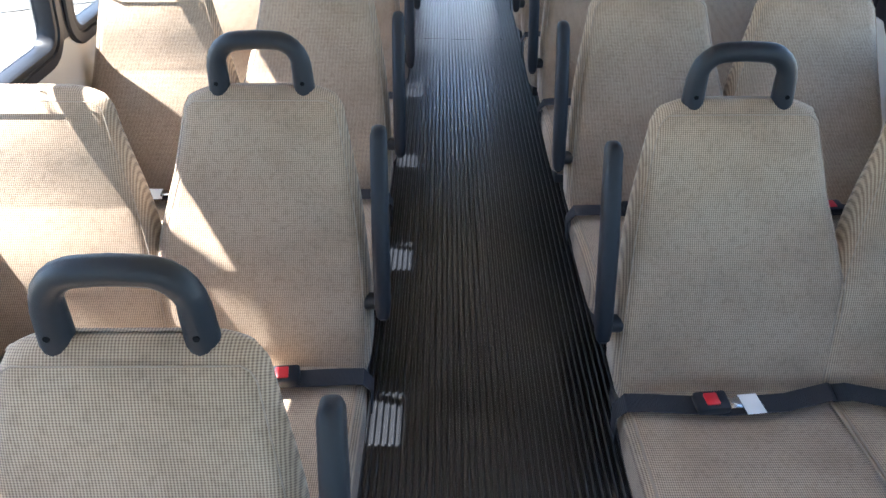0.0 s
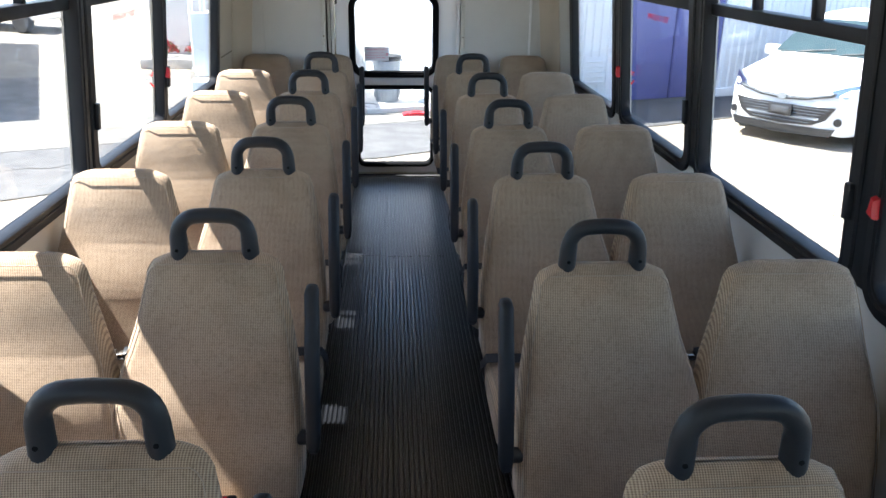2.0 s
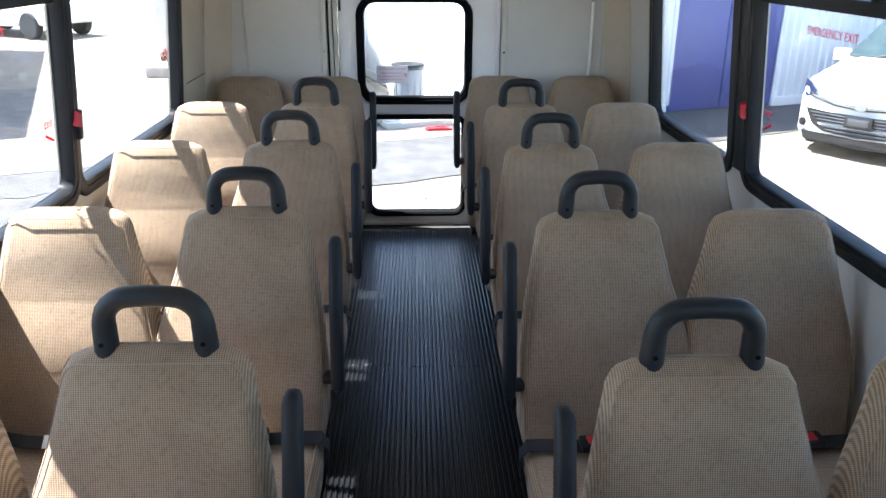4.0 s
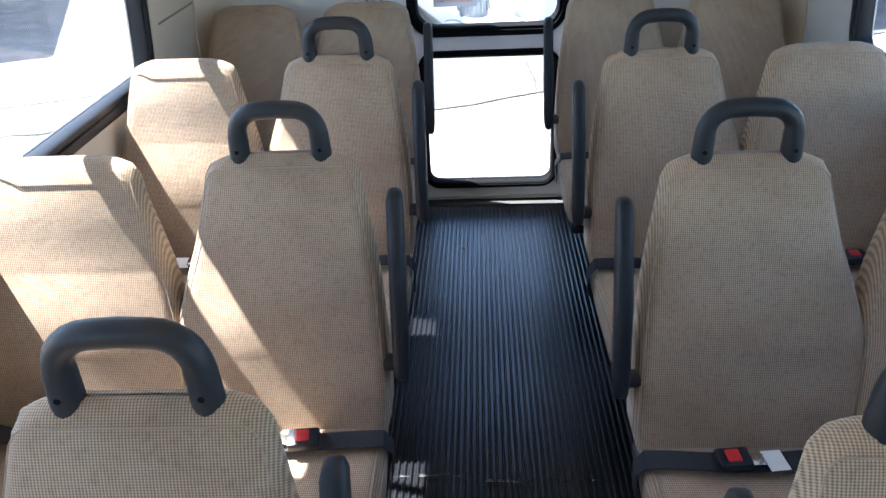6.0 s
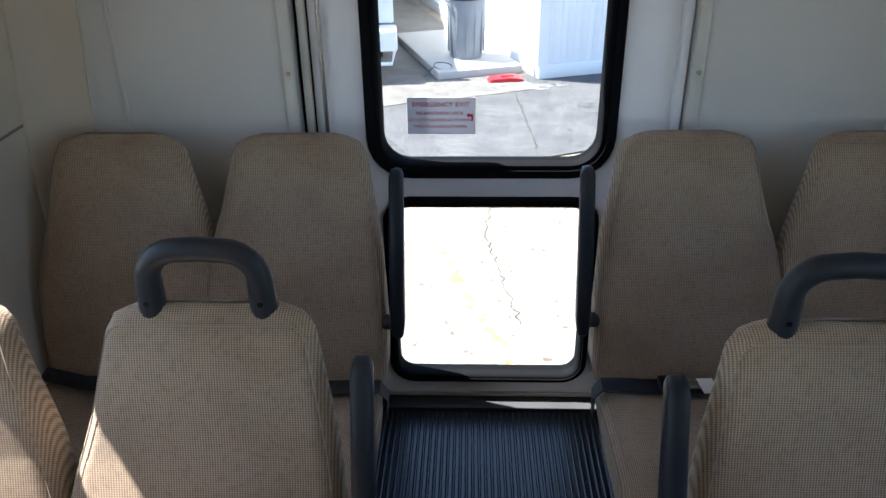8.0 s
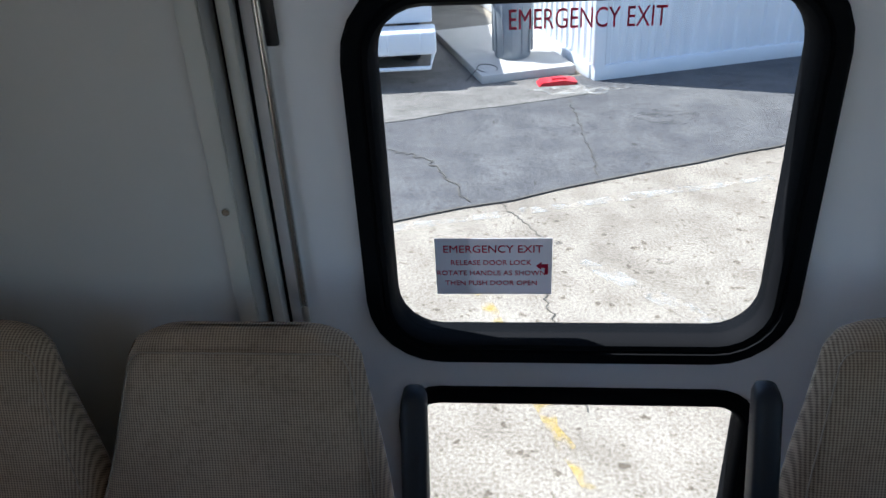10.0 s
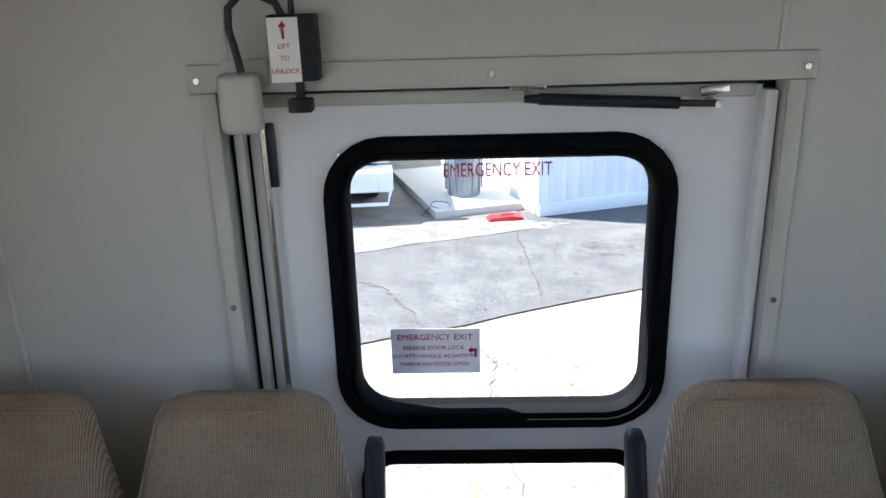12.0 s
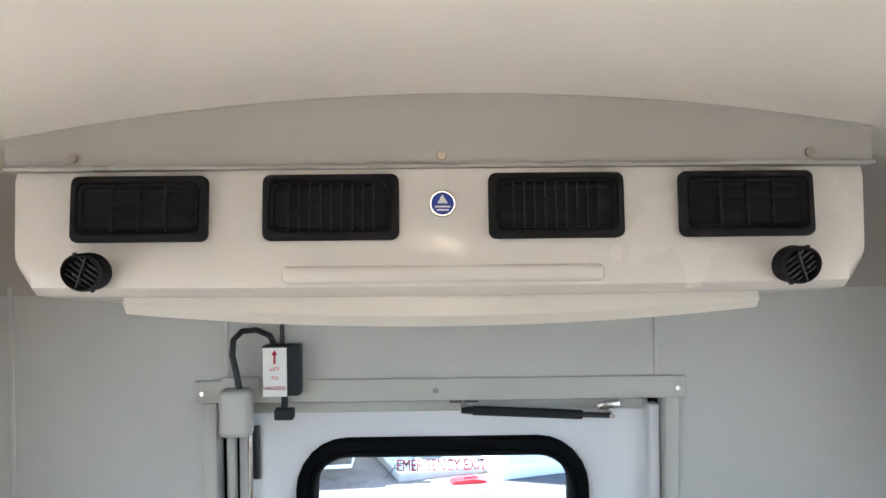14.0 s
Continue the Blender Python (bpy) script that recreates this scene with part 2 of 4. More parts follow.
def rounded(w, h, r, n=6):
    """Points of a rounded rectangle about the origin."""
    out = []
    for cx, cy, a in ((w / 2 - r, h / 2 - r, 0), (-w / 2 + r, h / 2 - r, 90), (-w / 2 + r, -h / 2 + r, 180), (w / 2 - r, -h / 2 + r, 270)):
        for k in range(n + 1):
            t = radians(a + 90 * k / n)
            out.append((cx + r * math.cos(t), cy + r * math.sin(t)))
    return out


def ring_frame(bm, w, h, r, border, depth, crown=0.006, lip=0.0):
    """A rounded window surround in the XZ plane about the origin: outer size w by h, facing -y."""
    def at(inset, y):
        rr = max(0.012, r - inset)
        return [(px, y, pz) for px, pz in rounded(w - 2 * inset, h - 2 * inset, rr)]
    rings = [at(0, 0), at(0.0, -depth + crown), at(crown, -depth), at(border * 0.55, -depth - 0.002), at(border * 0.62, -depth + 0.004), at(border * 0.7, -depth + 0.001), at(border - crown, -depth + 0.002), at(border, -depth + crown + 0.004), at(border, lip), at(border * 0.8, lip)]
    made = [[bm.verts.new(p) for p in ring] for ring in rings]
    n = len(made[0])
    for a, b in zip(made, made[1:] + made[:1]):
        for i in range(n):
            bm.faces.new((a[i], a[(i + 1) % n], b[(i + 1) % n], b[i]))
    return bm


def plate(w, h, r, thick):
    """A rounded plate in the XZ plane, from y = 0 to y = -thick."""
    return loft(bmesh.new(), [[(x, 0, z) for x, z in rounded(w, h, r)], [(x, -thick, z) for x, z in rounded(w, h, r)]])


def turned(bm, m):
    bmesh.ops.transform(bm, matrix=m, verts=bm.verts)
    return bm


def lathe(profile, sides=20):
    """Turns (radius, height) pairs about z."""
    return loft(bmesh.new(), [[(r * math.cos(k * 2 * math.pi / sides), r * math.sin(k * 2 * math.pi / sides), z) for k in range(sides)] for r, z in profile])


def disc(r, depth, sides=24, y=0.0, squash=1.0):
    """A button in the XZ plane, facing -y."""
    return loft(bmesh.new(), [[(q * math.cos(k * 2 * math.pi / sides), yy, squash * q * math.sin(k * 2 * math.pi / sides)) for k in range(sides)] for q, yy in ((r, y), (r, y - depth * 0.7), (r * 0.93, y - depth))])


def text(name, body, size, material, parent, m, label="", align="CENTER", stretch=1.0):
    """Lettering as a thin mesh, in the XZ plane of m, read from -y."""
    c = bpy.data.curves.new(name, "FONT")
    c.body = body
    c.size = size
    c.align_x = align
    c.align_y = "CENTER"
    c.extrude = 0.0003
    c.resolution_u = 3
    tmp = bpy.data.objects.new(name, c)
    scene.collection.objects.link(tmp)
    me = bpy.data.meshes.new_from_object(tmp.evaluated_get(bpy.context.evaluated_depsgraph_get()))
    bpy.data.objects.remove(tmp)
    bpy.data.curves.remove(c)
    me.materials.clear()
    me.materials.append(material)
    me.transform(m @ pose(0, 0, 0, 90) @ Matrix.Diagonal((stretch, 1, 1, 1)))
    ob = new(name, me)
    ob.parent = parent
    if label:
        tagged(ob, label=label)
    return ob


# ---- the bus body ----
XL, XR, YF, YE = -1.09, 1.30, -2.0, 6.27
SILL, HEAD, ROOF = 0.835, 1.775, 1.80
MID = (XL + XR) / 2
LEAN = 0.09  # the side walls lean inwards above the sill


def leaned(bm, side):
    """Leans what stands above the sill inwards; side: +1 on the west wall, -1 on the east wall."""
    for v in bm.verts:
        v.co.x += side * LEAN * max(0.0, v.co.z - SILL)
    return bm


def ceiling_height(x):
    d = abs(x - MID)
    if d < 0.95:
        return 2.037 - 0.122 * (d / 0.95) ** 2
    return 1.915 - 0.115 * ((d - 0.95) / 0.245) ** 1.5


# floor: a slab with rubber ribs running along the aisle
bm = box(XL - 0.05, XR + 0.05, YF, YE + 0.05, -0.12, -0.007)
x = -0.60
while x < 0.85:
    loft(bm, [[(x, yy, -0.008), (x + 0.0008, yy, -0.0035), (x + 0.0026, yy, -0.0008), (x + 0.0050, yy, 0.0), (x + 0.0074, yy, -0.0008), (x + 0.0092, yy, -0.0035), (x + 0.010, yy, -0.008)] for yy in (YF, YE - 0.014)])
    x += 0.0180
tagged(part("floor", bm, FLOORMAT), "black ribbed rubber aisle floor, dusty and worn", "floor", kind="structure")

# ceiling: one curved shell
xs = [XL - 0.05 + (XR - XL + 0.1) * i / 48 for i in range(49)]
bm = loft(bmesh.new(), [[(x, YF, ceiling_height(min(max(x, XL), XR)) + o) for x in xs for o in (0.0,)] + [(x, YF, ceiling_height(min(max(x, XL), XR)) + 0.05) for x in reversed(xs)],
                        [(x, YE + 0.05, ceiling_height(min(max(x, XL), XR))) for x in xs] + [(x, YE + 0.05, ceiling_height(min(max(x, XL), XR)) + 0.05) for x in reversed(xs)]])
tagged(part("ceiling", bm, CEIL), "cream curved bus ceiling with soft sheen", "ceiling", kind="structure")

# side windows: glass spans along y
GLASS_LEFT = [(-1.75, -1.15), (-0.95, 0.0), (0.20, 1.0), (1.20, 2.05), (2.20, 3.31), (3.45, 4.37), (4.44, 5.63)]
GLASS_RIGHT = [(-1.75, -1.15), (-0.95, 0.0), (0.20, 1.0), (1.20, 2.19), (2.36, 3.40), (3.57, 4.51), (4.70, 5.70)]


def side_wall(name, x0, x1, spans, material, label):
    bm = box(x0, x1, YF, YE + 0.05, -0.12, SILL - 0.02)
    add_box(bm, x0, x1, YF, YE + 0.05, HEAD + 0.02, ROOF + 0.06)
    edges = [YF] + [v for a, b in spans for v in (a - 0.02, b + 0.02)] + [YE + 0.05]
    for a, b in zip(edges[::2], edges[1::2]):
        add_box(bm, x0, x1, a, b, SILL - 0.02, HEAD + 0.02)
    return tagged(part(name, leaned(bm, 1 if x1 < 0 else -1), material, smooth=False), label, "wall", kind="structure")


side_wall("wall_west", XL - 0.05, XL, GLASS_LEFT, SIDEWALL, "beige side wall panel below bus windows")
side_wall("wall_east", XR, XR + 0.05, GLASS_RIGHT, WALL, "pale grey side wall panel below bus windows")
for x0, x1, spans in ((XL, XL + 0.007, GLASS_LEFT), (XR - 0.007, XR, GLASS_RIGHT)):
    for (a0, a1), (b0, b1) in zip(spans, spans[1:]):
        tagged(part("trim", leaned(box(x0, x1, a1 + 0.03, b0 - 0.03, SILL - 0.01, HEAD + 0.05, 0.002), 1 if x1 < 0 else -1), BLACKFRAME), "black pillar cover between bus windows", "trim", kind="structure")
bm = box(XL - 0.05, XR + 0.05, YF - 0.05, YF, -0.12, 0.85)
add_box(bm, XL - 0.05, XR + 0.05, YF - 0.05, YF, 1.60, 2.1)
add_box(bm, XL - 0.05, -0.85, YF - 0.05, YF, 0.85, 1.60)
add_box(bm, 1.06, XR + 0.05, YF - 0.05, YF, 0.85, 1.60)
tagged(part("wall_south", bm, WALL, smooth=False), "plain grey front end round the windscreen", "wall", kind="structure")
front = thing("window_20", "wide bus windscreen", "window", 0.105, YF - 0.02, 1.225, kind="structure")
part("window_frame", turned(ring_frame(bmesh.new(), 2.0, 0.83, 0.09, 0.05, 0.02), pose(0, 0.03, 0, 0, 0, 180)), GASKET, front)
g = part("pane", box(-0.95, 0.95, -0.004, 0.0, -0.374, 0.374), GLASS, front, smooth=False)
g.visible_shadow = False


def side_window(number, wall_x, face, a, b, latch, emergency):
    """One framed bus window on a side wall. face: +1 looks towards +x."""
    w, h = b - a, HEAD - SILL
    win = thing("window_%d" % number, "black framed bus window with sliding upper panes", "window", wall_x, (a + b) / 2, (SILL + HEAD) / 2, 90 if face > 0 else -90, kind="structure")
    win.matrix_world = Matrix.Translation((wall_x + face * LEAN * h / 2, (a + b) / 2, (SILL + HEAD) / 2)) @ Matrix.Rotation(face * math.atan(LEAN), 4, "Y") @ Matrix.Rotation(radians(90 * face), 4, "Z")
    part("window_frame", ring_frame(bmesh.new(), w + 0.12, h + 0.12, 0.105, 0.06, 0.016, 0.005, 0.034), BLACKFRAME, win)
    zb = 1.455 - (SILL + HEAD) / 2
    part("mullion", box(-w / 2, w / 2, 0.010, 0.048, zb - 0.020, zb + 0.020, 0.004), BLACKFRAME, win)
    for u in (-0.17 * w, 0.20 * w):
        part("upper_bar", box(u - 0.013, u + 0.013, 0.014, 0.044, zb + 0.020, h / 2, 0.003), BLACKFRAME, win)
    g = part("lower_pane", box(-w / 2, w / 2, 0.026, 0.031, -h / 2, zb - 0.018), GLASS, win, smooth=False)
    g2 = part("upper_pane", box(-w / 2, w / 2, 0.034, 0.039, zb + 0.018, h / 2), GLASS, win, smooth=False)
    g.visible_shadow = g2.visible_shadow = False
    end = w / 2 + 0.028
    if latch:
        u = -end if face > 0 else end
        bm = box(u - 0.014, u + 0.014, -0.032, -0.014, -0.31, -0.21, 0.005)
        part("latch", bm, RUBBER, win, "black window latch")
    if emergency:
        u = end if face > 0 else -end
        bm = loft(bmesh.new(), [[(u + dx * q, yy, -0.245 + dz * q) for dx, dz in ((-0.018, -0.014), (0.014, -0.025), (0.008, 0.0), (0.011, 0.028), (-0.003, 0.035), (-0.008, 0.008))] for q, yy in ((0.9, -0.012), (1.0, -0.022), (0.85, -0.034))])
        part("release_handle", bm, RED, win, "red plastic release handle")
        side = 1 if face > 0 else -1
        text("lettering", "EMERGENCY EXIT", 0.036, BRIGHTRED, win, pose(0.02 * side, 0.024, zb - 0.085), "red lettering on the pane")
        text("lettering", "EXIT", 0.030, BRIGHTRED, win, pose(side * (w / 2 - 0.075), 0.024, -0.24), "small red lettering on the pane")
        part("arrow", turned(box(-0.03, 0.03, 0.0225, 0.0245, -0.004, 0.004), pose(side * (w / 2 - 0.075), 0, -0.285, 0, 25 * side, 0)), BRIGHTRED, win)
    return win


n = 0
for k, (a, b) in enumerate(GLASS_LEFT):
    n += 1
    side_window(n, XL, 1, a, b, k in (4, 5, 6), k in (3, 5))
for k, (a, b) in enumerate(GLASS_RIGHT):
    n += 1
    side_window(n, XR, -1, a, b, k in (4, 5), k in (3, 5))

# rear wall round the door opening
DL, DR, DT = -0.415, 0.565, 1.462
bm = box(XL, DL, YE, YE + 0.05, 0.003, ROOF + 0.06)
add_box(bm, DR, XR, YE, YE + 0.05, 0.003, ROOF + 0.06)
add_box(bm, DL, DR, YE, YE + 0.05, DT, ROOF + 0.06)
add_box(bm, XL, XR, YE, YE + 0.05, ROOF + 0.06, 2.12)
tagged(part("wall_north", bm, WALL, smooth=False), "grey moulded rear wall panels", "wall", kind="structure")
for sx, x0 in ((1, XL), (-1, XR)):
    bm = loft(bmesh.new(), [[(x0, YE - 0.11, z), (x0 + sx * 0.008, YE - 0.11, z), (x0 + sx * 0.03, YE - 0.045, z), (x0 + sx * 0.06, YE - 0.022, z), (x0 + sx * 0.125, YE - 0.008, z), (x0 + sx * 0.125, YE, z), (x0, YE, z)] for z in (0.003, SILL, ROOF + 0.05)])
    tagged(part("trim", leaned(bm, sx), SIDEWALL), "beige rounded corner moulding", "trim", kind="structure")
tagged(part("trim", leaned(box(XL, XL + 0.003, 5.79, YE - 0.112, 0.958, 0.966, 0.001), 1), SEAM), "dark horizontal seam in the side panel", "trim", kind="structure")
for xx in (-0.86, 1.136):
    tagged(part("trim", box(xx - 0.006, xx + 0.006, YE - 0.004, YE, 0.01, 1.86, 0.0015), WALL), "thin vertical panel seam strip", "trim", kind="structure")
for xx in (-0.393, 0.548):
    tagged(part("trim", box(xx - 0.005, xx + 0.005, YE - 0.003, YE, DT + 0.045, 1.86, 0.001), WALL), "thin vertical panel seam strip", "trim", kind="structure")

# emergency door
door = thing("door_1", "white rear emergency door with two black framed windows", "door", 0, 0, 0, 0, kind="structure")
DY = YE + 0.052
UW = (0.077, 1.064, 0.659, 0.611)
LW = (0.081, 0.386, 0.602, 0.628)
l, r = DL + 0.022, DR - 0.022
ua, ub, uc, ud = UW[0] - UW[2] / 2 + 0.03, UW[0] + UW[2] / 2 - 0.03, UW[1] - UW[3] / 2 + 0.03, UW[1] + UW[3] / 2 - 0.03
la, lb, lc, ld = LW[0] - LW[2] / 2 + 0.02, LW[0] + LW[2] / 2 - 0.02, LW[1] - LW[3] / 2 + 0.02, LW[1] + LW[3] / 2 - 0.02
bm = box(l, r, DY, DY + 0.05, 0.0125, lc)
for a in ((l, la, lc, ld), (lb, r, lc, ld), (l, r, ld, uc), (l, ua, uc, ud), (ub, r, uc, ud), (l, r, ud, DT - 0.014)):
    add_box(bm, a[0], a[1], DY, DY + 0.05, a[2], a[3])
bmesh.ops.remove_doubles(bm, verts=bm.verts, dist=0.0005)
part("door_panel", bm, DOORPAINT, door, smooth=False)
for (cx, cz, w, h), rad, brd in ((UW, 0.115, 0.044), (LW, 0.075, 0.03)):
    ob = part("window_frame", turned(ring_frame(bmesh.new(), w, h, rad, brd, 0.018, 0.006, 0.040), pose(cx, DY, cz)), GASKET, door, "black rubber window surround")
    g = part("pane", box(cx - w / 2 + 0.02, cx + w / 2 - 0.02, DY + 0.0105, DY + 0.0145, cz - h / 2 + 0.02, cz + h / 2 - 0.02), GLASS, door, "clear door glass", smooth=False)
    g.visible_shadow = False
part("stop_strip", box(DL + 0.0005, DL + 0.008, DY - 0.004, DY + 0.046, 0.003, DT), GASKET, door)
part("stop_strip", box(DR - 0.004, DR - 0.0005, DY - 0.004, DY + 0.046, 0.003, DT), GASKET, door)
part("stop_strip", box(DL + 0.002, DR - 0.002, DY + 0.052, DY + 0.06, DT - 0.03, DT + 0.03), GASKET, door)
for xa, xb in ((DL - 0.03, DL + 0.032), (DR - 0.032, DR + 0.03)):
    part("stop_strip", box(xa, xb, DY + 0.052, DY + 0.06, 0.0, DT - 0.031), GASKET, door)
part("stop_strip", box(DL - 0.03, DR + 0.03, YE + 0.0505, DY + 0.0515, DT + 0.002, DT + 0.03), GASKET, door)
for xa, xb in ((DL - 0.03, DL - 0.001), (DR + 0.001, DR + 0.03)):
    part("stop_strip", box(xa, xb, YE + 0.0505, DY + 0.0515, 0.0, DT + 0.0015), GASKET, door)
part("edge_strip", box(DL + 0.012, DL + 0.030, DY - 0.028, DY - 0.001, 0.01, DT - 0.02, 0.002), TRIM, door, "pale grey edge strip")
part("edge_seal", box(DL + 0.0305, DL + 0.0345, DY - 0.006, DY - 0.001, 0.01, DT - 0.02, 0.001), GASKET, door, "thin black seal")
part("edge_strip", box(DR - 0.026, DR - 0.0045, DY - 0.034, DY - 0.001, 0.01, DT - 0.02, 0.003), DOORPAINT, door)
part("edge_strip", box(DL + 0.036, DR - 0.036, DY - 0.010, DY - 0.001, DT - 0.034, DT - 0.010, 0.003), TRIM, door)
part("edge_strip", box(DL + 0.036, DR - 0.036, DY - 0.008, DY - 0.001, 0.0125, 0.028, 0.003), TRIM, door, "grey bottom edge strip")
sy = DY + 0.008
part("notice", box(-0.142, 0.037, sy, sy + 0.0015, 0.878, 0.977), LABELGREY, door, "silver emergency notice with red print", smooth=False)
for body, size, z in (("EMERGENCY EXIT", 0.0181, 0.959), ("RELEASE DOOR LOCK", 0.0119, 0.9355), ("ROTATE HANDLE AS SHOWN", 0.0119, 0.917), ("THEN PUSH DOOR OPEN", 0.0119, 0.899)):
    text("lettering", body, size, LETTER, door, pose(-0.0535 - (0.003 if z < 0.95 else 0), sy - 0.0015, z), stretch=1.05)
bm = box(0.026, 0.031, sy - 0.0022, sy - 0.0012, 0.915, 0.933)
loft(bm, [[(0.026, yy, 0.933), (0.026, yy, 0.927), (0.021, yy, 0.927), (0.021, yy, 0.923), (0.013, yy, 0.930), (0.021, yy, 0.937), (0.021, yy, 0.933)] for yy in (sy - 0.0022, sy - 0.0012)])
part("arrow", bm, LETTER, door, smooth=False)
text("lettering", "EMERGENCY EXIT", 0.0376, LETTER, door, pose(0.074, sy, 1.300), "red lettering along the top of the pane", stretch=0.675)
part("lock_rod", tube(bmesh.new(), [(-0.352, DY - 0.018, 0.15), (-0.352, DY - 0.018, 1.41)], 0.006), STEEL, door, "bright steel lock rod")
part("rod_guide", box(-0.352, -0.333, DY - 0.012, DY - 0.001, 1.28, 1.40, 0.003), DARKSTEEL, door)
part("rod_guide", box(-0.362, -0.340, DY - 0.027, DY - 0.001, 0.55, 0.60, 0.003), STEEL, door)
for (x0, x1, z0, z1) in ((-0.445, DL, 0.003, 1.462), (DR, 0.595, 0.003, 1.462), (-0.462, 0.610, 1.462, 1.511)):
    tagged(part("trim", box(x0, x1, YE - 0.009, YE, z0, z1, 0.003), TRIM), "grey screwed door surround trim", "trim", kind="structure")
screw = thing("screw", "small steel pan head screw", "screw", -0.43, YE - 0.009, 1.06, group="surround screws")
part("head", disc(0.006, 0.004, 12), STEEL, screw)
for sx, sz in ((0.581, 1.06), (-0.445, 1.484), (0.592, 1.484), (0.062, 1.484), (-0.43, 0.62), (0.581, 0.62)):
    copy_thing(screw, pose(sx, YE - 0.009, sz))
# scuffed floor seam; the pale colour stands in for its glint
SEAM_GLINT = Nodes("glint_rubber", (0.13, 0.13, 0.125), 0.4, spec=0.9)
SEAM_GLINT.t.links.new(SEAM_GLINT.ramp(SEAM_GLINT.noise(30, 6), ((0.44, (0, 0, 0)), (0.62, (0.6, 0.6, 0.6)))), SEAM_GLINT.b.inputs["Alpha"])
SEAM_GLINT = SEAM_GLINT.m
for x0, x1, y0 in ((-0.21, 0.02, 4.605), (0.03, 0.36, 4.585)):
    tagged(part("floor_seam", box(x0, x1, y0, y0 + 0.010, 0.0003, 0.0012), SEAM_GLINT), "scuffed seam across the ribbed floor, its glint painted pale", "floor seam", kind="structure")
tagged(part("threshold", box(DL, DR, YE - 0.012, YE + 0.115, 0.0035, 0.012, 0.003), DULLGREY), "dull grey door threshold", "trim", kind="structure")

# door hardware
strut = thing("gas_strut", "black door gas strut with steel ends", "strut", 0.283, YE - 0.006, 1.431)
part("cylinder", tube(bmesh.new(), [(-0.14, 0, 0.008), (0.10, 0, -0.004)], 0.0105, 12), RUBBER, strut)
part("piston_rod", tube(bmesh.new(), [(0.10, 0, -0.004), (0.165, 0, -0.007)], 0.006), DARKSTEEL, strut)
part("ball_joint", tube(bmesh.new(), [(-0.165, 0, 0.01), (-0.14, 0, 0.008)], 0.008), RUBBER, strut)
part("bracket", box(-0.19, -0.125, 0.012, 0.021, 0.022, 0.04, 0.003), STEEL, strut, "perforated steel bracket")
part("bracket", turned(box(0.135, 0.185, -0.004, 0.012, -0.014, 0.002, 0.004), pose(0, 0, 0.0, 0, -8, 0)), STEEL, strut)
part("pin", tube(bmesh.new(), [(0.165, -0.008, -0.007), (0.165, 0.058, -0.007)], 0.006), STEEL, strut)
part("pin", tube(bmesh.new(), [(-0.16, -0.004, 0.012), (-0.16, 0.025, 0.03)], 0.006), STEEL, strut)

cover = thing("lock_cover", "cream plastic lock cover box beside the door", "cover box", -0.365, YE - 0.009, 1.447)
part("body", box(-0.034, 0.034, -0.05, 0, -0.05, 0.052, 0.012, 3), TRIM, cover)
part("back_plate", box(-0.037, 0.046, -0.004, 0.0, 0.03, 0.072, 0.002), TRIM, cover)
unlock = thing("unlock_box", "black unlock box with white lift label", "release box", -0.272, YE, 1.535)
part("body", box(-0.035, 0.045, -0.045, 0, -0.052, 0.056, 0.004), RUBBER, unlock)
part("label", box(-0.033, 0.018, -0.047, -0.0455, -0.052, 0.052), WHITE, unlock, "white label with red print", smooth=False)
for body, z in (("LIFT", 0.006), ("TO", -0.013), ("UNLOCK", -0.034)):
    text("lettering", body, 0.0115, LETTER, unlock, pose(-0.0075, -0.0476, z))
bm = box(-0.0095, -0.0055, -0.0482, -0.0472, 0.018, 0.038)
loft(bm, [[(-0.014, yy, 0.037), (-0.0075, yy, 0.047), (-0.001, yy, 0.037)] for yy in (-0.0482, -0.0472)])
part("arrow", bm, LETTER, unlock, smooth=False)
part("stem", box(0.002, 0.014, -0.03, -0.012, -0.085, -0.05, 0.002), RUBBER, unlock)
part("paddle", turned(box(-0.012, 0.028, -0.04, -0.008, -0.105, -0.082, 0.003), pose(0, 0, 0)), RUBBER, unlock)
part("cable", tube(bmesh.new(), [(0.004, -0.02, 0.05), (0.004, -0.02, 0.13)], 0.005), RUBBER, unlock)
loop = [(-0.012, -0.02, 0.052), (-0.022, -0.022, 0.075), (-0.05, -0.026, 0.088), (-0.08, -0.03, 0.086), (-0.098, -0.032, 0.068), (-0.1, -0.034, 0.035), (-0.092, -0.036, 0.0), (-0.086, -0.036, -0.036)]
part("cable", tube(bmesh.new(), loop, 0.0065, 8), RUBBER, unlock, "looped black cable")

# rear cove and its fittings
cove = [(YE, 1.70), (YE - 0.008, 1.74), (YE - 0.06, 1.80), (YE - 0.16, 1.885), (YE - 0.30, 1.96), (YE - 0.42, 2.02), (YE - 0.42, 2.08), (YE, 2.08)]
tagged(part("trim", loft(bmesh.new(), [[(x, y, z) for y, z in cove] for x in (XL + 0.001, XR - 0.001)]), FASCIA), "grey sloped cove above the rear wall", "trim", kind="structure")
tagged(part("trim", box(1.065, 1.083, YE - 0.010, YE, 0.01, 1.698, 0.003), ALU), "bright vertical corner strip", "trim", kind="structure")
marker = thing("speaker", "small round speaker with black rim", "speaker", 1.135, YE - 0.004, 1.635)
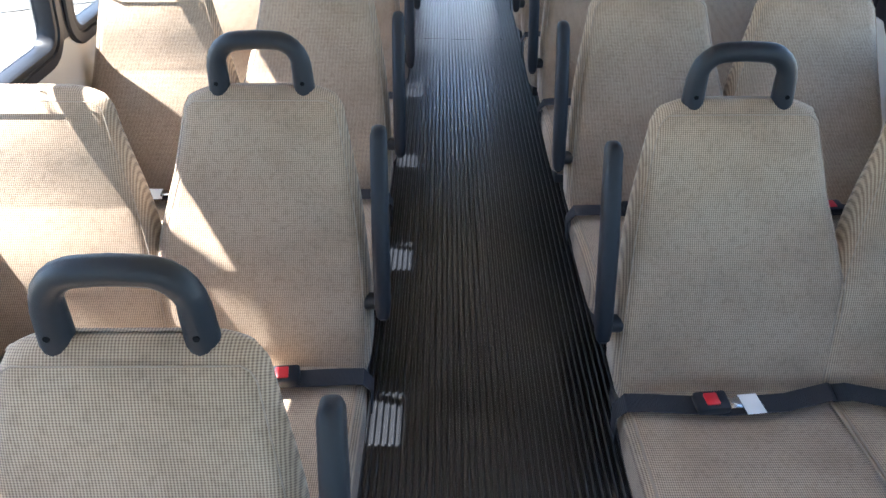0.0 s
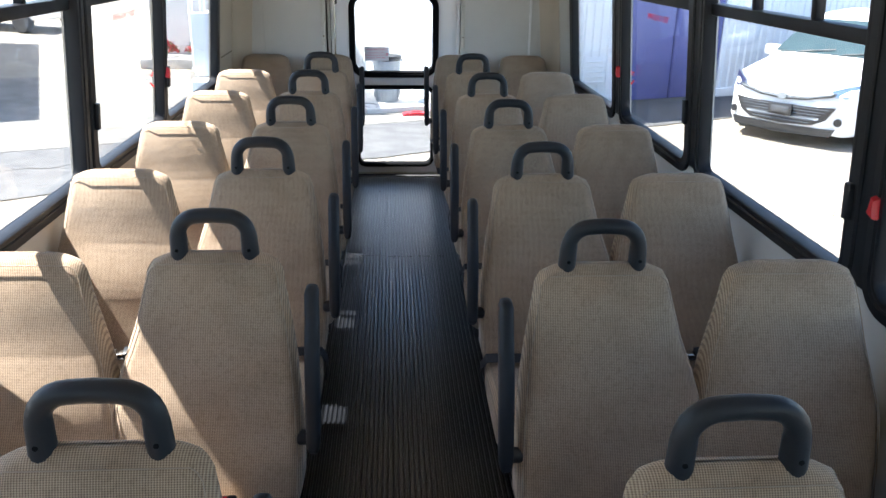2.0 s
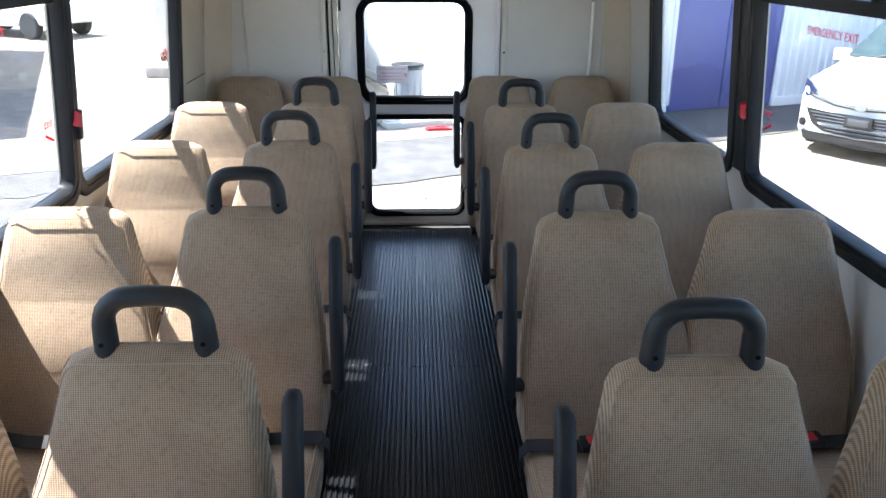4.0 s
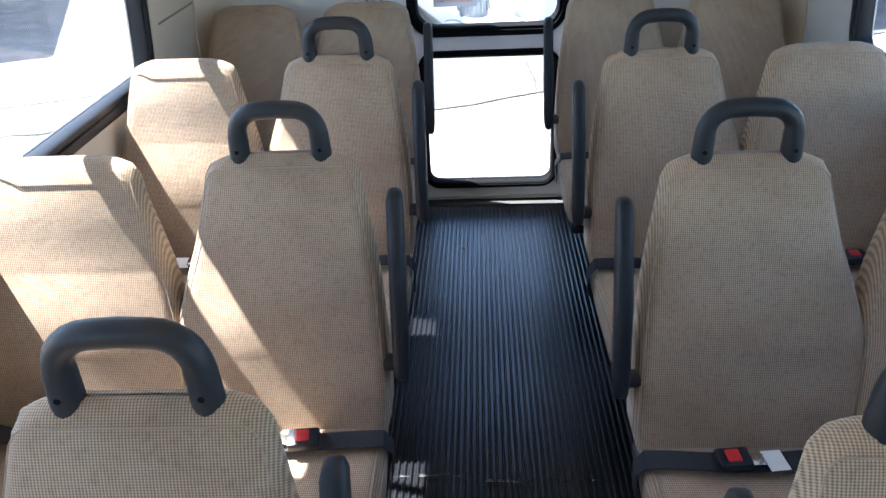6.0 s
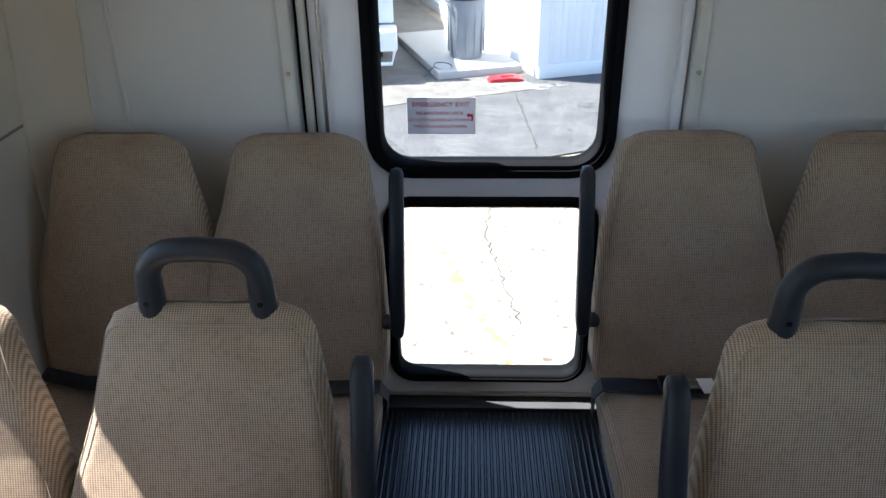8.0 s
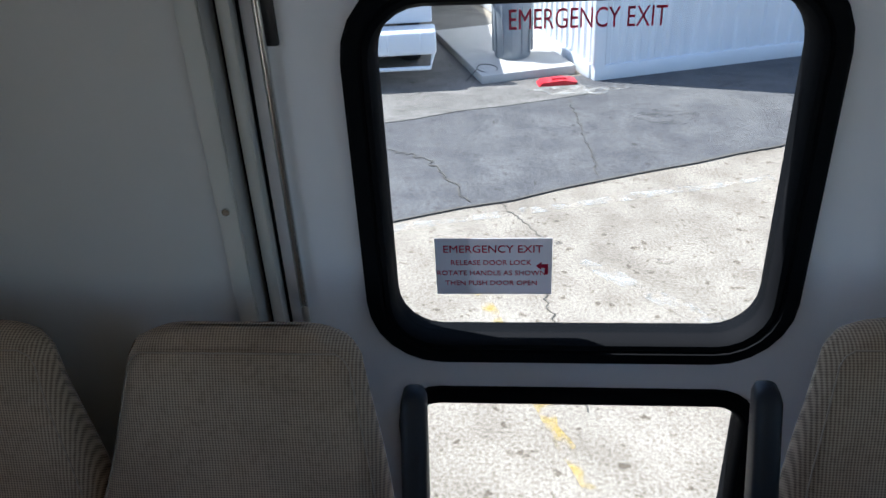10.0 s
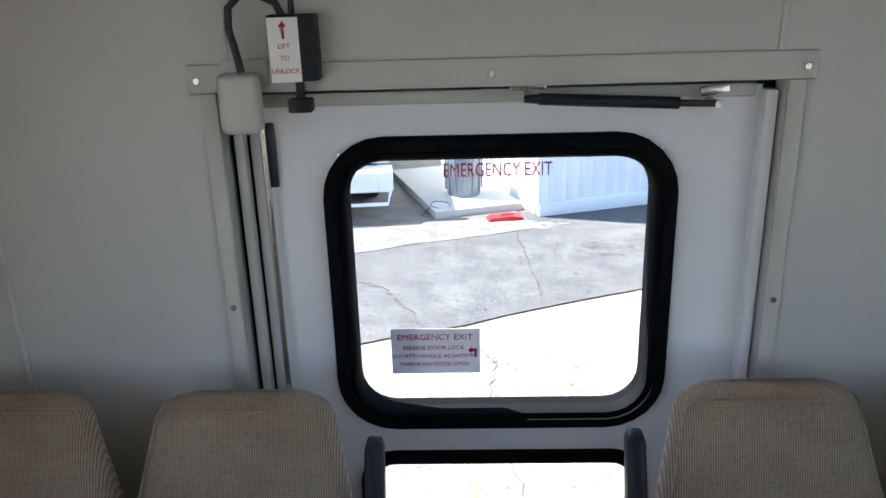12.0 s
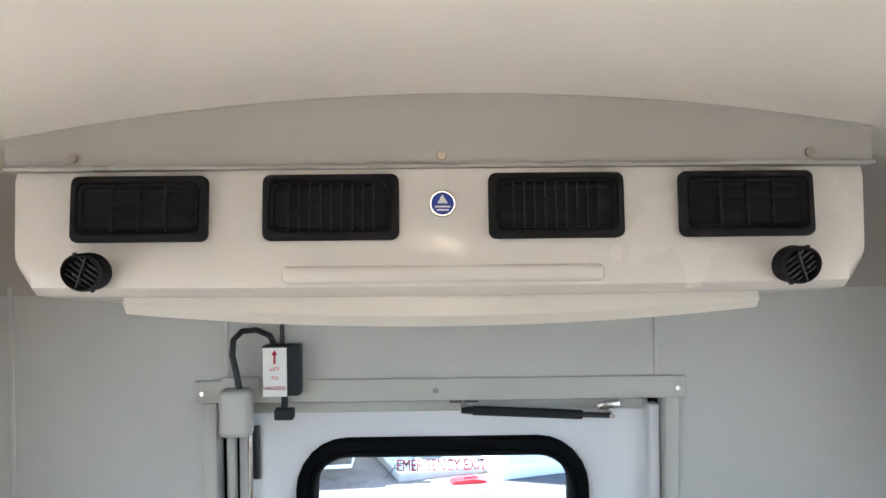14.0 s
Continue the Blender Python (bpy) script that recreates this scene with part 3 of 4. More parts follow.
part("rim", turned(loft(bmesh.new(), [[(q * math.cos(k * math.pi / 12), y, q * math.sin(k * math.pi / 12)) for k in range(24)] for q, y in ((0.036, 0.004), (0.036, -0.014), (0.03, -0.018), (0.026, -0.010))]), pose(0, 0, 0)), RUBBER, marker)
part("dome", disc(0.026, 0.016, 24), TRIM, marker)

# ---- climate unit ----
ac = thing("air_conditioner", "cream moulded rear climate unit with black vents", "air conditioner", 0.075, 0, 0)
SECTION = [(6.265, 1.925), (5.79, 1.925), (5.764, 1.921), (5.758, 1.908), (5.745, 1.80), (5.737, 1.768), (5.739, 1.742), (5.755, 1.728), (5.79, 1.722), (6.05, 1.69), (6.265, 1.68)]
rings = []
for i in range(41):
    u = -1 + 2 * i / 40
    x = 0.655 * u
    e = max(0.0, (abs(u) - 0.955) / 0.045)
    lift = 0.012 * u * u
    bow = 0.018 * u * u
    ring = []
    for yy, zz in SECTION:
        low = max(0.0, min(1.0, (1.775 - zz) / 0.1))
        y2 = yy + (bow if yy < 6.2 else 0)
        z2 = zz + lift * low
        shrink = (1 - math.sqrt(max(0.0, 1 - e * e))) * min(1.0, max(0.0, (1.83 - zz) / 0.09))
        y2 += 0.025 * shrink if yy < 6.2 else 0
        z2 += 0.03 * shrink
        ring.append((x, y2, z2))
    rings.append(ring)
part("housing", loft(bmesh.new(), rings), COVER, ac)
part("raised_band", box(-0.242, 0.242, 5.733, 5.76, 1.748, 1.774, 0.007, 3), COVER, ac)
bm = loft(bmesh.new(), [[(0.50 * u, 5.775 + 0.03 * u * u, 1.745), (0.50 * u, 5.762 + 0.03 * u * u, 1.695 + 0.022 * u * u), (0.50 * u, 5.775 + 0.03 * u * u, 1.678 + 0.022 * u * u), (0.50 * u, 6.0, 1.668 + 0.022 * u * u), (0.50 * u, 6.26, 1.67 + 0.022 * u * u), (0.50 * u, 6.26, 1.72)] for u in [-1 + i / 10 for i in range(21)]])
part("drip_lip", bm, COVER, ac)
xs = [-0.668 + 1.336 * i / 24 for i in range(25)]
bm = bmesh.new()
loft(bm, [[(x, 5.772, 1.922), (x, 5.772, ceiling_height(x + 0.075) + 0.006), (x, 5.792, ceiling_height(x + 0.075) + 0.006), (x, 5.792, 1.922)] for x in xs])
part("fascia", bm, FASCIA, ac, "grey curved fascia panel")
part("fascia_seal", tube(bmesh.new(), [(x, 5.770, ceiling_height(x + 0.075) - 0.001) for x in xs], 0.0016, 6), FASCIA, ac, "grey seal bead")
part("fascia_lip", box(-0.668, 0.668, 5.760, 5.773, 1.922, 1.929, 0.003), FASCIA, ac)
for sx in (-0.565, 0.0, 0.57):
    part("bolt", turned(disc(0.008, 0.005, 16), pose(sx, 5.772, 1.942)), BOLT, ac)
TILT = -6


def vent(cx, shut):
    m = pose(cx, 5.752, 1.862, TILT)
    f = part("vent_frame", turned(ring_frame(bmesh.new(), 0.205, 0.100, 0.012, 0.019, 0.012, 0.004, 0.02), m), VENT, ac, "black vent frame")
    part("vent_back", turned(box(-0.094, 0.094, -0.0045, -0.001, -0.044, 0.044), m), VENT, f)
    for i in range(4):
        z = -0.027 + 0.018 * i
        part("slat", turned(box(-0.08, 0.08, -0.010, -0.004, z - 0.0015, z + 0.0015), m), VENT, f)
    for i in range(3 if shut else 9):
        u = -0.04 + 0.04 * i if shut else -0.064 + 0.016 * i
        part("fin", turned(box(u - 0.0013, u + 0.0013, -0.012, -0.004, -0.035, 0.035), m), RUBBER, f)


for cx, shut in ((-0.455, True), (-0.168, False), (0.172, False), (0.461, True)):
    vent(cx, shut)
for cx, turn in ((-0.527, 14), (0.528, -14)):
    m = pose(cx, 5.742, 1.770, 4, 0, -turn * 1.6)
    f = part("round_vent", turned(loft(bmesh.new(), [[(q * math.cos(k * math.pi / 12), yy, 0.68 * q * math.sin(k * math.pi / 12)) for k in range(24)] for q, yy in ((0.042, 0.0), (0.042, -0.018), (0.037, -0.022), (0.034, -0.016), (0.033, -0.004))]), m), VENT, ac, "round black air outlet")
    for i in range(5):
        part("slat", turned(box(-0.028, 0.028, -0.017, -0.010, -0.0185 + 0.0088 * i, -0.0165 + 0.0088 * i), m @ pose(0, 0, 0, 0, turn * 2)), RUBBER, f)
    part("fin", turned(box(-0.0015, 0.0015, -0.020, -0.012, -0.026, 0.026), m @ pose(0, 0, 0, 0, turn * 2)), RUBBER, f)
m = pose(0.0, 5.752, 1.866, TILT)
part("badge_rim", turned(disc(0.0205, 0.006, 28), m), STEEL, ac, "chrome rim")
part("badge", turned(disc(0.0178, 0.0075, 28), m), BADGE, ac, "round blue badge with a pale emblem")
bm = loft(bmesh.new(), [[(-0.008, yy, 0.0), (0.0, yy, 0.0135), (0.008, yy, 0.0)] for yy in (-0.0076, -0.0083)])
part("emblem", turned(bm, m), WHITE, ac, smooth=False)
for z, hw in ((-0.005, 0.012), (-0.010, 0.009)):
    part("print_bar", turned(box(-hw, hw, -0.0083, -0.0076, z - 0.0012, z + 0.0012), m), WHITE, ac, smooth=False)

lamp = thing("ceiling_lamp", "lit warm dome lamp on the ceiling", "ceiling lamp", 0.085, 5.17, ceiling_height(0.085))
part("base", box(-0.033, 0.033, -0.04, 0.04, -0.010, 0.004, 0.004), TRIM, lamp)
part("lens", loft(bmesh.new(), [[(x * s, y * s, z) for x, y in rounded(0.056, 0.066, 0.016)] for s, z in ((1.0, -0.010), (0.97, -0.02), (0.8, -0.027))]), LAMP, lamp, "glowing warm white lens")

overhead = thing("overhead_box", "black overhead box hung below the ceiling", "overhead box", 0.86, 1.86, 1.58)
part("body", box(-0.22, 0.22, -0.05, 0.05, 0, 0.20, 0.008), RUBBER, overhead)
part("hanger", box(-0.12, 0.12, -0.02, 0.02, 0.20, ceiling_height(0.98) - 1.575, 0.004), DARKSTEEL, overhead)

# ---- seats ----
LEVELS = [0.30, 0.325, 0.36, 0.40, 0.45, 0.50, 0.512, 0.52, 0.528, 0.54, 0.58, 0.62, 0.66, 0.69, 0.702, 0.71, 0.718, 0.73, 0.77, 0.81, 0.85, 0.88, 0.90, 0.912, 0.922, 0.930, 0.936, 0.940, 0.943, 0.9445]
WIDTH_Z = [0.30, 0.34, 0.45, 0.58, 0.68, 0.77, 0.85, 0.90, 0.922, 0.935, 0.9445]
WIN_W = [0.225, 0.262, 0.272, 0.262, 0.234, 0.202, 0.180, 0.168, 0.155, 0.128, 0.09]
AISLE_W = [0.18, 0.203, 0.207, 0.203, 0.195, 0.183, 0.172, 0.163, 0.150, 0.124, 0.09]
MEAN_W = [0.20, 0.238, 0.243, 0.236, 0.216, 0.194, 0.176, 0.165, 0.152, 0.126, 0.09]


def front_y(z):
    """The face of the backrest, with its lumbar swell and two quilted creases."""
    y = -0.035 - 0.29 * (0.93 - z)
    y -= 0.014 * math.exp(-((z - 0.58) / 0.10) ** 2) + 0.006 * math.exp(-((z - 0.84) / 0.06) ** 2)
    y += 0.0009 * math.exp(-((z - 0.71) / 0.007) ** 2) + 0.0005 * math.exp(-((z - 0.52) / 0.006) ** 2)
    return y


def build_seat(kind, label, group):
    """kind: 'west' and 'east' for seats beside the aisle with grip and armrest, 'window' for the others, 'rear_' before it leaves the grip out."""
    seat = thing("bus_seat", label, "seat", group=group)
    side = kind.replace("rear_", "")
    s = 1 if side == "east" else -1  # side of the window
    win = np.interp(LEVELS, WIDTH_Z, MEAN_W if side == "window" else WIN_W)
    ais = np.interp(LEVELS, WIDTH_Z, MEAN_W if side == "window" else AISLE_W)
    rings = []
    for z, w, a in zip(LEVELS, win, ais):
        top = max(0.0, (z - 0.895) / 0.05)
        thick = 0.075 + 0.085 * (0.93 - z) / 0.6
        full = thick
        thick *= math.sqrt(1 - 0.93 * top * top)
        y0 = front_y(z) + (full - thick) / 2
        c, hw = s * (w - a) / 2, (w + a)
        rad = min(0.034, thick * 0.46)
        ring = []
        for px, py in rounded(hw, thick, rad, 4):
            u = px / (hw / 2)
            ring.append((c + px, y0 + thick / 2 + py + (0.018 * u * u * thick / full if py < 0 else 0), z))
        rings.append(ring)
    part("backrest", loft(bmesh.new(), rings), FABRIC, seat)
    # piping round the face
    path = []
    for i in range(2, len(LEVELS) - 6):
        path.append((s * (win[i] - 0.011), front_y(LEVELS[i]) + 0.0165, LEVELS[i]))
    path += [(s * 0.135, front_y(0.918) + 0.013, 0.9225), (s * 0.10, front_y(0.92) + 0.0075, 0.926), (-s * 0.10, front_y(0.92) + 0.0075, 0.926), (-s * 0.135, front_y(0.918) + 0.013, 0.9225)]
    for i in reversed(range(2, len(LEVELS) - 6)):
        path.append((-s * (ais[i] - 0.011), front_y(LEVELS[i]) + 0.0165, LEVELS[i]))
    part("piping", tube(bmesh.new(), path, 0.0013, 5), PIPING, seat, "stitched seam piping")
    # cushion
    w0, w1 = (0.235, 0.235) if side == "window" else (0.26, 0.20)
    x0, x1 = (-w1, w0) if s > 0 else (-w0, w1)
    rings = []
    for y, lo, hi, inset in ((-0.645, 0.335, 0.345, 0.05), (-0.638, 0.295, 0.365, 0.02), (-0.615, 0.268, 0.383, 0.006), (-0.57, 0.255, 0.392, 0.0), (-0.45, 0.25, 0.390, 0.0), (-0.32, 0.25, 0.376, 0.0), (-0.22, 0.25, 0.365, 0.004), (-0.15, 0.26, 0.35, 0.02)):
        ring = []
        for px, pz in rounded(x1 - x0 - 2 * inset, hi - lo, min(0.032, (hi - lo) * 0.48), 4):
            u = px / ((x1 - x0) / 2)
            ring.append(((x0 + x1) / 2 + px, y, (lo + hi) / 2 + pz - (0.008 * u * u if pz > 0 else 0)))
        rings.append(ring)
    cushion = part("cushion", loft(bmesh.new(), rings), FABRIC, seat)
    for xx in (x0 + 0.016, x1 - 0.016):
        part("piping", tube(bmesh.new(), [(xx, -0.63, 0.352), (xx, -0.61, 0.372), (xx, -0.5, 0.380), (xx, -0.3, 0.368), (xx, -0.2, 0.355)], 0.0032, 5), PIPING, cushion)
    # frame and legs
    part("seat_frame", box(x0 + 0.02, x1 - 0.02, -0.58, -0.06, 0.215, 0.252, 0.006), DARKSTEEL, seat, "dark steel seat frame")
    for y in (-0.50, -0.14):
        leg = part("leg", tube(bmesh.new(), [((x0 + x1) / 2, y, 0.22), ((x0 + x1) / 2, y, 0.006)], 0.02, 10), DARKSTEEL, seat)
        part("foot", box((x0 + x1) / 2 - 0.045, (x0 + x1) / 2 + 0.045, y - 0.03, y + 0.03, 0.0, 0.008, 0.002), DARKSTEEL, leg)
    # lap belt
    edge = x1 if s < 0 else x0
    out = x0 if s < 0 else x1
    q = 1 if s < 0 else -1
    if side == "window":
        edge, out, q = x1, x0, 1
    line = [(edge + q * 0.006, -0.235, 0.27), (edge + q * 0.012, -0.245, 0.35), (edge - q * 0.004, -0.255, 0.383), (edge - q * 0.05, -0.262, 0.389), (edge - q * 0.2, -0.275, 0.391), (edge - q * 0.33, -0.262, 0.390), (out + q * 0.03, -0.235, 0.394), (out + q * 0.006, -0.215, 0.37)]
    rings = []
    for i, p in enumerate(line):
        nrm = Vector((q, 0, 0)) if i < 2 else Vector((0.3 * q * (i == 2), 0, 1)).normalized()
        wv = Vector((0, 0.021, 0.004)) if i > 1 else Vector((0, 0.021, 0))
        rings.append([Vector(p) - wv, Vector(p) + wv, Vector(p) + wv + nrm * 0.003, Vector(p) - wv + nrm * 0.003])
    part("belt", loft(bmesh.new(), rings), WEBBING, seat, "black lap belt webbing")
    bx = edge - q * 0.17
    buckle = part("buckle", turned(box(-0.034, 0.034, -0.024, 0.024, 0.0, 0.022, 0.006), pose(bx, -0.275, 0.394, 6, 0, 6)), RUBBER, seat, "black belt buckle with red button")
    part("button", turned(box(-0.016, 0.012, -0.015, 0.015, 0.0215, 0.0255, 0.003), pose(bx, -0.275, 0.394, 6, 0, 6)), RED, buckle)
    part("tongue", turned(box(-0.018, 0.016, -0.014, 0.014, 0, 0.006, 0.002), pose(bx - q * 0.046, -0.273, 0.398, 6, 0, 4)), STEEL, buckle)
    part("tag", turned(box(-0.022, 0.022, -0.024, 0.024, 0, 0.0015), pose(bx - q * 0.085, -0.272, 0.397, 10, 8, 14)), TAG, seat, "white belt label", smooth=False)
    if side != "window":
        # folded armrest on the aisle side
        ax = -s * 0.236
        rings = []
        for t, w, d in ((0.0, 0.014, 0.016), (0.012, 0.028, 0.034), (0.04, 0.035, 0.046), (0.5, 0.037, 0.052), (0.9, 0.036, 0.05), (0.97, 0.03, 0.042), (1.0, 0.016, 0.02)):
            y = -0.028 - 0.118 * t - 0.012 * math.sin(math.pi * t)
            z = 0.868 - 0.41 * t
            rings.append([(ax + px, y + py, z) for px, py in rounded(w, d, min(w, d) * 0.35, 3)])
        arm = part("armrest", loft(bmesh.new(), rings), ARMPAD, seat, "black folded up armrest")
        part("pivot", turned(lathe([(0.02, 0), (0.02, 0.05), (0.014, 0.054)], 14), pose(-s * 0.17, -0.125, 0.49, 0, -90 * s, 0)), DARKSTEEL, arm)
        if not kind.startswith("rear_"):
            pts = [(-0.087, 0.004, 0.90), (-0.0865, 0.004, 0.94), (-0.085, 0.004, 0.985)]
            for k in range(1, 7):
                a = math.pi - math.pi / 2 * k / 6
                pts.append((-0.035 + 0.05 * math.cos(a), 0.004, 0.987 + 0.05 * math.sin(a)))
            pts.append((0, 0.004, 1.039))
            pts += [(-x, y, z) for x, y, z in reversed(pts[:-1])]
            grip = part("grab_handle", tube(bmesh.new(), pts, [0.0215, 0.0215, 0.0205] + [0.019] * 13 + [0.0205, 0.0215, 0.0215], 14), RUBBER, seat, "black moulded grab handle")
            for sx in (-0.0868, 0.0868):
                part("screw", turned(disc(0.0045, 0.0025, 10), pose(sx, -0.0155, 0.955)), GASKET, grip)
    return seat


Y_WEST = [0.672, 1.460, 2.257, 3.026, 3.807, 4.592, 5.366]
Y_EAST = [1.379, 2.158, 2.955, 3.752, 4.529, 5.326]
AISLE_LABEL = "tan checked cloth bus seat with black grab handle and folded armrest"
WINDOW_LABEL = "tan checked cloth bus seat beside the side window"
REAR_LABEL = "tan checked cloth rear row seat with folded black armrest"
GROUP = "passenger seats"
for kind, label, places in (
    ("west", AISLE_LABEL, [(-0.378, y) for y in Y_WEST]),
    ("east", AISLE_LABEL, [(0.564, y) for y in Y_EAST]),
    ("window", WINDOW_LABEL, [(-0.855, y) for y in Y_WEST] + [(1.035, y) for y in Y_EAST] + [(-0.838, 6.14), (1.015, 6.15)]),
    ("rear_west", REAR_LABEL, [(-0.392, 6.137)]),
    ("rear_east", REAR_LABEL, [(0.545, 6.155)]),
):
    first = build_seat(kind, label, GROUP)
    first.matrix_world = pose(places[0][0], places[0][1], 0)
    for k, (x, y) in enumerate(places[1:]):
        copy_thing(first, pose(x, y, 0, 0, 0, 0.8 * math.sin(5.1 * k + x)))

for k, (x, y, r) in enumerate(((-0.038, 5.87, 0.007), (0.07, 5.78, 0.005), (0.21, 4.6, 0.004), (0.02, 3.4, 0.004), (0.25, 1.9, 0.004))):
    bit = thing("debris", "small dark crumb of dirt on the rubber floor", "debris", x, y, 0.0, group="dirt on the floor")
    part("crumb", lathe([(r * 0.8, 0.0), (r, r * 0.4), (r * 0.5, r * 0.9)], 7), CRACK, bit)


# ---- outside ----
GZ = -0.90
tagged(part("ground", box(-400, 400, -400, 400, GZ - 0.3, GZ), GROUNDMAT, smooth=False), "pale stained concrete yard", "ground", kind="structure")


def flat(name, pts, z, material, label, category, kind="structure"):
    bm = bmesh.new()
    loft(bm, [[(x, y, z - 0.004) for x, y in pts], [(x, y, z) for x, y in pts]])
    return tagged(part(name, bm, material, smooth=False), label, category, kind=kind)


def ragged(a, b, steps, amount, seed):
    """A line from a to b that wanders a little."""
    rnd = random.Random(seed)
    a, b = Vector(a), Vector(b)
    side = Vector((-(b - a).y, (b - a).x)).normalized()
    return [tuple(a + (b - a) * (i / steps) + side * rnd.uniform(-amount, amount) * (0 < i < steps)) for i in range(steps + 1)]


def strip(name, pts, width, z, material, label, category):
    bm = bmesh.new()
    rings = []
    for i, p in enumerate(pts):
        d = (Vector(pts[min(i + 1, len(pts) - 1)]) - Vector(pts[max(i - 1, 0)])).normalized()
        w = width * (0.6 + 0.8 * ((i * 37) % 11) / 10) / 2
        sx, sy2 = -d.y * w, d.x * w
        rings.append([(p[0] - sx, p[1] - sy2, z - 0.003), (p[0] + sx, p[1] + sy2, z - 0.003), (p[0] + sx, p[1] + sy2, z), (p[0] - sx, p[1] - sy2, z)])
    loft(bm, rings)
    return tagged(part(name, bm, material, smooth=False), label, category, kind="structure")


U = Vector((0.950, 0.312))
V = Vector((-0.312, 0.950))
CORNER = Vector((0.83, 13.3))


def yard(s, t):
    p = CORNER + U * s + V * t
    return (p.x, p.y)


edge = ragged((-9, 6.35), (12.5, 16.05), 60, 0.03, 4)
flat("road", edge + [yard(16, 0.2), yard(0.2, 0.2), yard(-14, 0.2), yard(-14, -1.5)], GZ + 0.006, ASPHALT, "dark patched asphalt strip", "asphalt")
flat("pavement", ragged(yard(-14, -0.95), yard(-0.2, -0.42), 30, 0.03, 5) + [yard(-0.2, 6), yard(-14, 6)], GZ + 0.012, ASPHALT_OLD, "old weathered grey asphalt", "asphalt")
strip("crack", ragged((-1.35, 11.55), (-0.75, 11.2), 22, 0.035, 1) + ragged((-0.72, 11.15), (-0.33, 10.35), 24, 0.035, 2), 0.009, GZ + 0.016, CRACK, "crack in the asphalt with dry weeds", "crack")
strip("crack", ragged((0.52, 12.7), (0.63, 10.8), 40, 0.025, 3), 0.006, GZ + 0.016, CRACK, "thin crack across the asphalt", "crack")
strip("crack", ragged((-0.11, 10.33), (0.2, 9.75), 20, 0.02, 6) + ragged((0.19, 9.7), (0.13, 9.2), 6, 0.03, 7) + ragged((0.15, 9.15), (0.32, 8.1), 26, 0.02, 8), 0.007, GZ + 0.006, CRACK, "crack in the concrete yard", "crack")
strip("crack", [(x, y + 0.012) for x, y in edge], 0.018, GZ + 0.014, CRACK, "dark joint between asphalt and concrete", "crack")
strip("crack", ragged((-8, 12.6), (-3.5, 14.2), 20, 0.05, 9), 0.02, GZ + 0.006, CRACK, "crack in the concrete yard", "crack")
strip("crack", ragged((-7, 8.6), (-2.6, 10.6), 20, 0.06, 10), 0.025, GZ + 0.006, CRACK, "crack in the concrete yard", "crack")
strip("road_marking", ragged((-1.2, 9.85), (1.9, 10.75), 12, 0.01, 11), 0.09, GZ + 0.005, ROADWHITE, "worn white line on the concrete", "road marking")
strip("road_marking", ragged((0.4, 9.5), (1.6, 8.3), 12, 0.01, 12), 0.12, GZ + 0.005, ROADWHITE, "worn white line on the concrete", "road marking")
strip("road_marking", ragged((-0.25, 9.2), (0.3, 7.6), 12, 0.02, 13), 0.07, GZ + 0.005, ROADYELLOW, "worn yellow line on the concrete", "road marking")
blob = [(0.62 + (0.42 + 0.1 * math.sin(3 * a) + 0.05 * math.sin(7 * a)) * math.cos(a), 12.93 + (0.15 + 0.03 * math.sin(5 * a)) * math.sin(a)) for a in [2 * math.pi * k / 30 for k in range(30)]]
flat("paint_spill", blob, GZ + 0.018, ROADWHITE, "dried white paint spill", "stain")
for k, (x, y, r) in enumerate(((1.35, 12.1, 0.28), (0.21, 9.74, 0.07), (0.9, 9.5, 0.05))):
    pts = [(x + r * (1 + 0.25 * math.sin(3 * a + k)) * math.cos(a), y + 0.7 * r * (1 + 0.2 * math.sin(4 * a)) * math.sin(a)) for a in [2 * math.pi * j / 24 for j in range(24)]]
    flat("oil_stain", pts, GZ + 0.009 - 0.004 * (k > 0), worn_paint("oil_stain", (0.05, 0.048, 0.045)), "dark oil stain", "stain")

# metal building
hall = thing("metal_building", "white corrugated metal building with blue violet doors", "building", CORNER.x, CORNER.y, GZ, math.degrees(math.atan2(U.y, U.x)))


def corrugated(length, height, pitch=0.165):
    """A ribbed sheet in the XZ plane, from x = 0, facing -y."""
    pts, x = [], 0.0
    while x < length:
        for dx, dy in ((0.0, 0.0), (0.45, 0.0), (0.58, -0.028), (0.87, -0.028)):
            pts.append((x + dx * pitch, dy))
        x += pitch
    return loft(bmesh.new(), [[(px, py, z) for px, py in pts] + [(pts[-1][0], 0.08, z), (0, 0.08, z)] for z in (0.0, height)])


DOOR0, DOOR1 = 3.55, 5.75
w = part("wall", turned(corrugated(DOOR0, 4.2), pose(0, 0, 0.14)), SHEETMETAL, hall, "white corrugated sheet wall", smooth=False)
part("wall", turned(corrugated(13, 4.2), pose(DOOR1, 0, 0.14)), SHEETMETAL, hall, "white corrugated sheet wall", smooth=False)
part("wall", turned(corrugated(9, 4.2), pose(0, 9, 0.14, 0, 0, -90)), SHEETMETAL, hall, "white corrugated sheet wall", smooth=False)
part("wall", box(DOOR0 - 0.05, DOOR1 + 0.1, 0.0, 0.1, 3.1, 4.34), SHEETMETAL, hall, smooth=False)
part("base_board", box(-0.03, DOOR0, -0.05, 0.05, 0.0, 0.16, 0.01), SHEETMETAL, hall)
part("base_board", box(DOOR1, 19, -0.05, 0.05, 0.0, 0.16, 0.01), SHEETMETAL, hall)
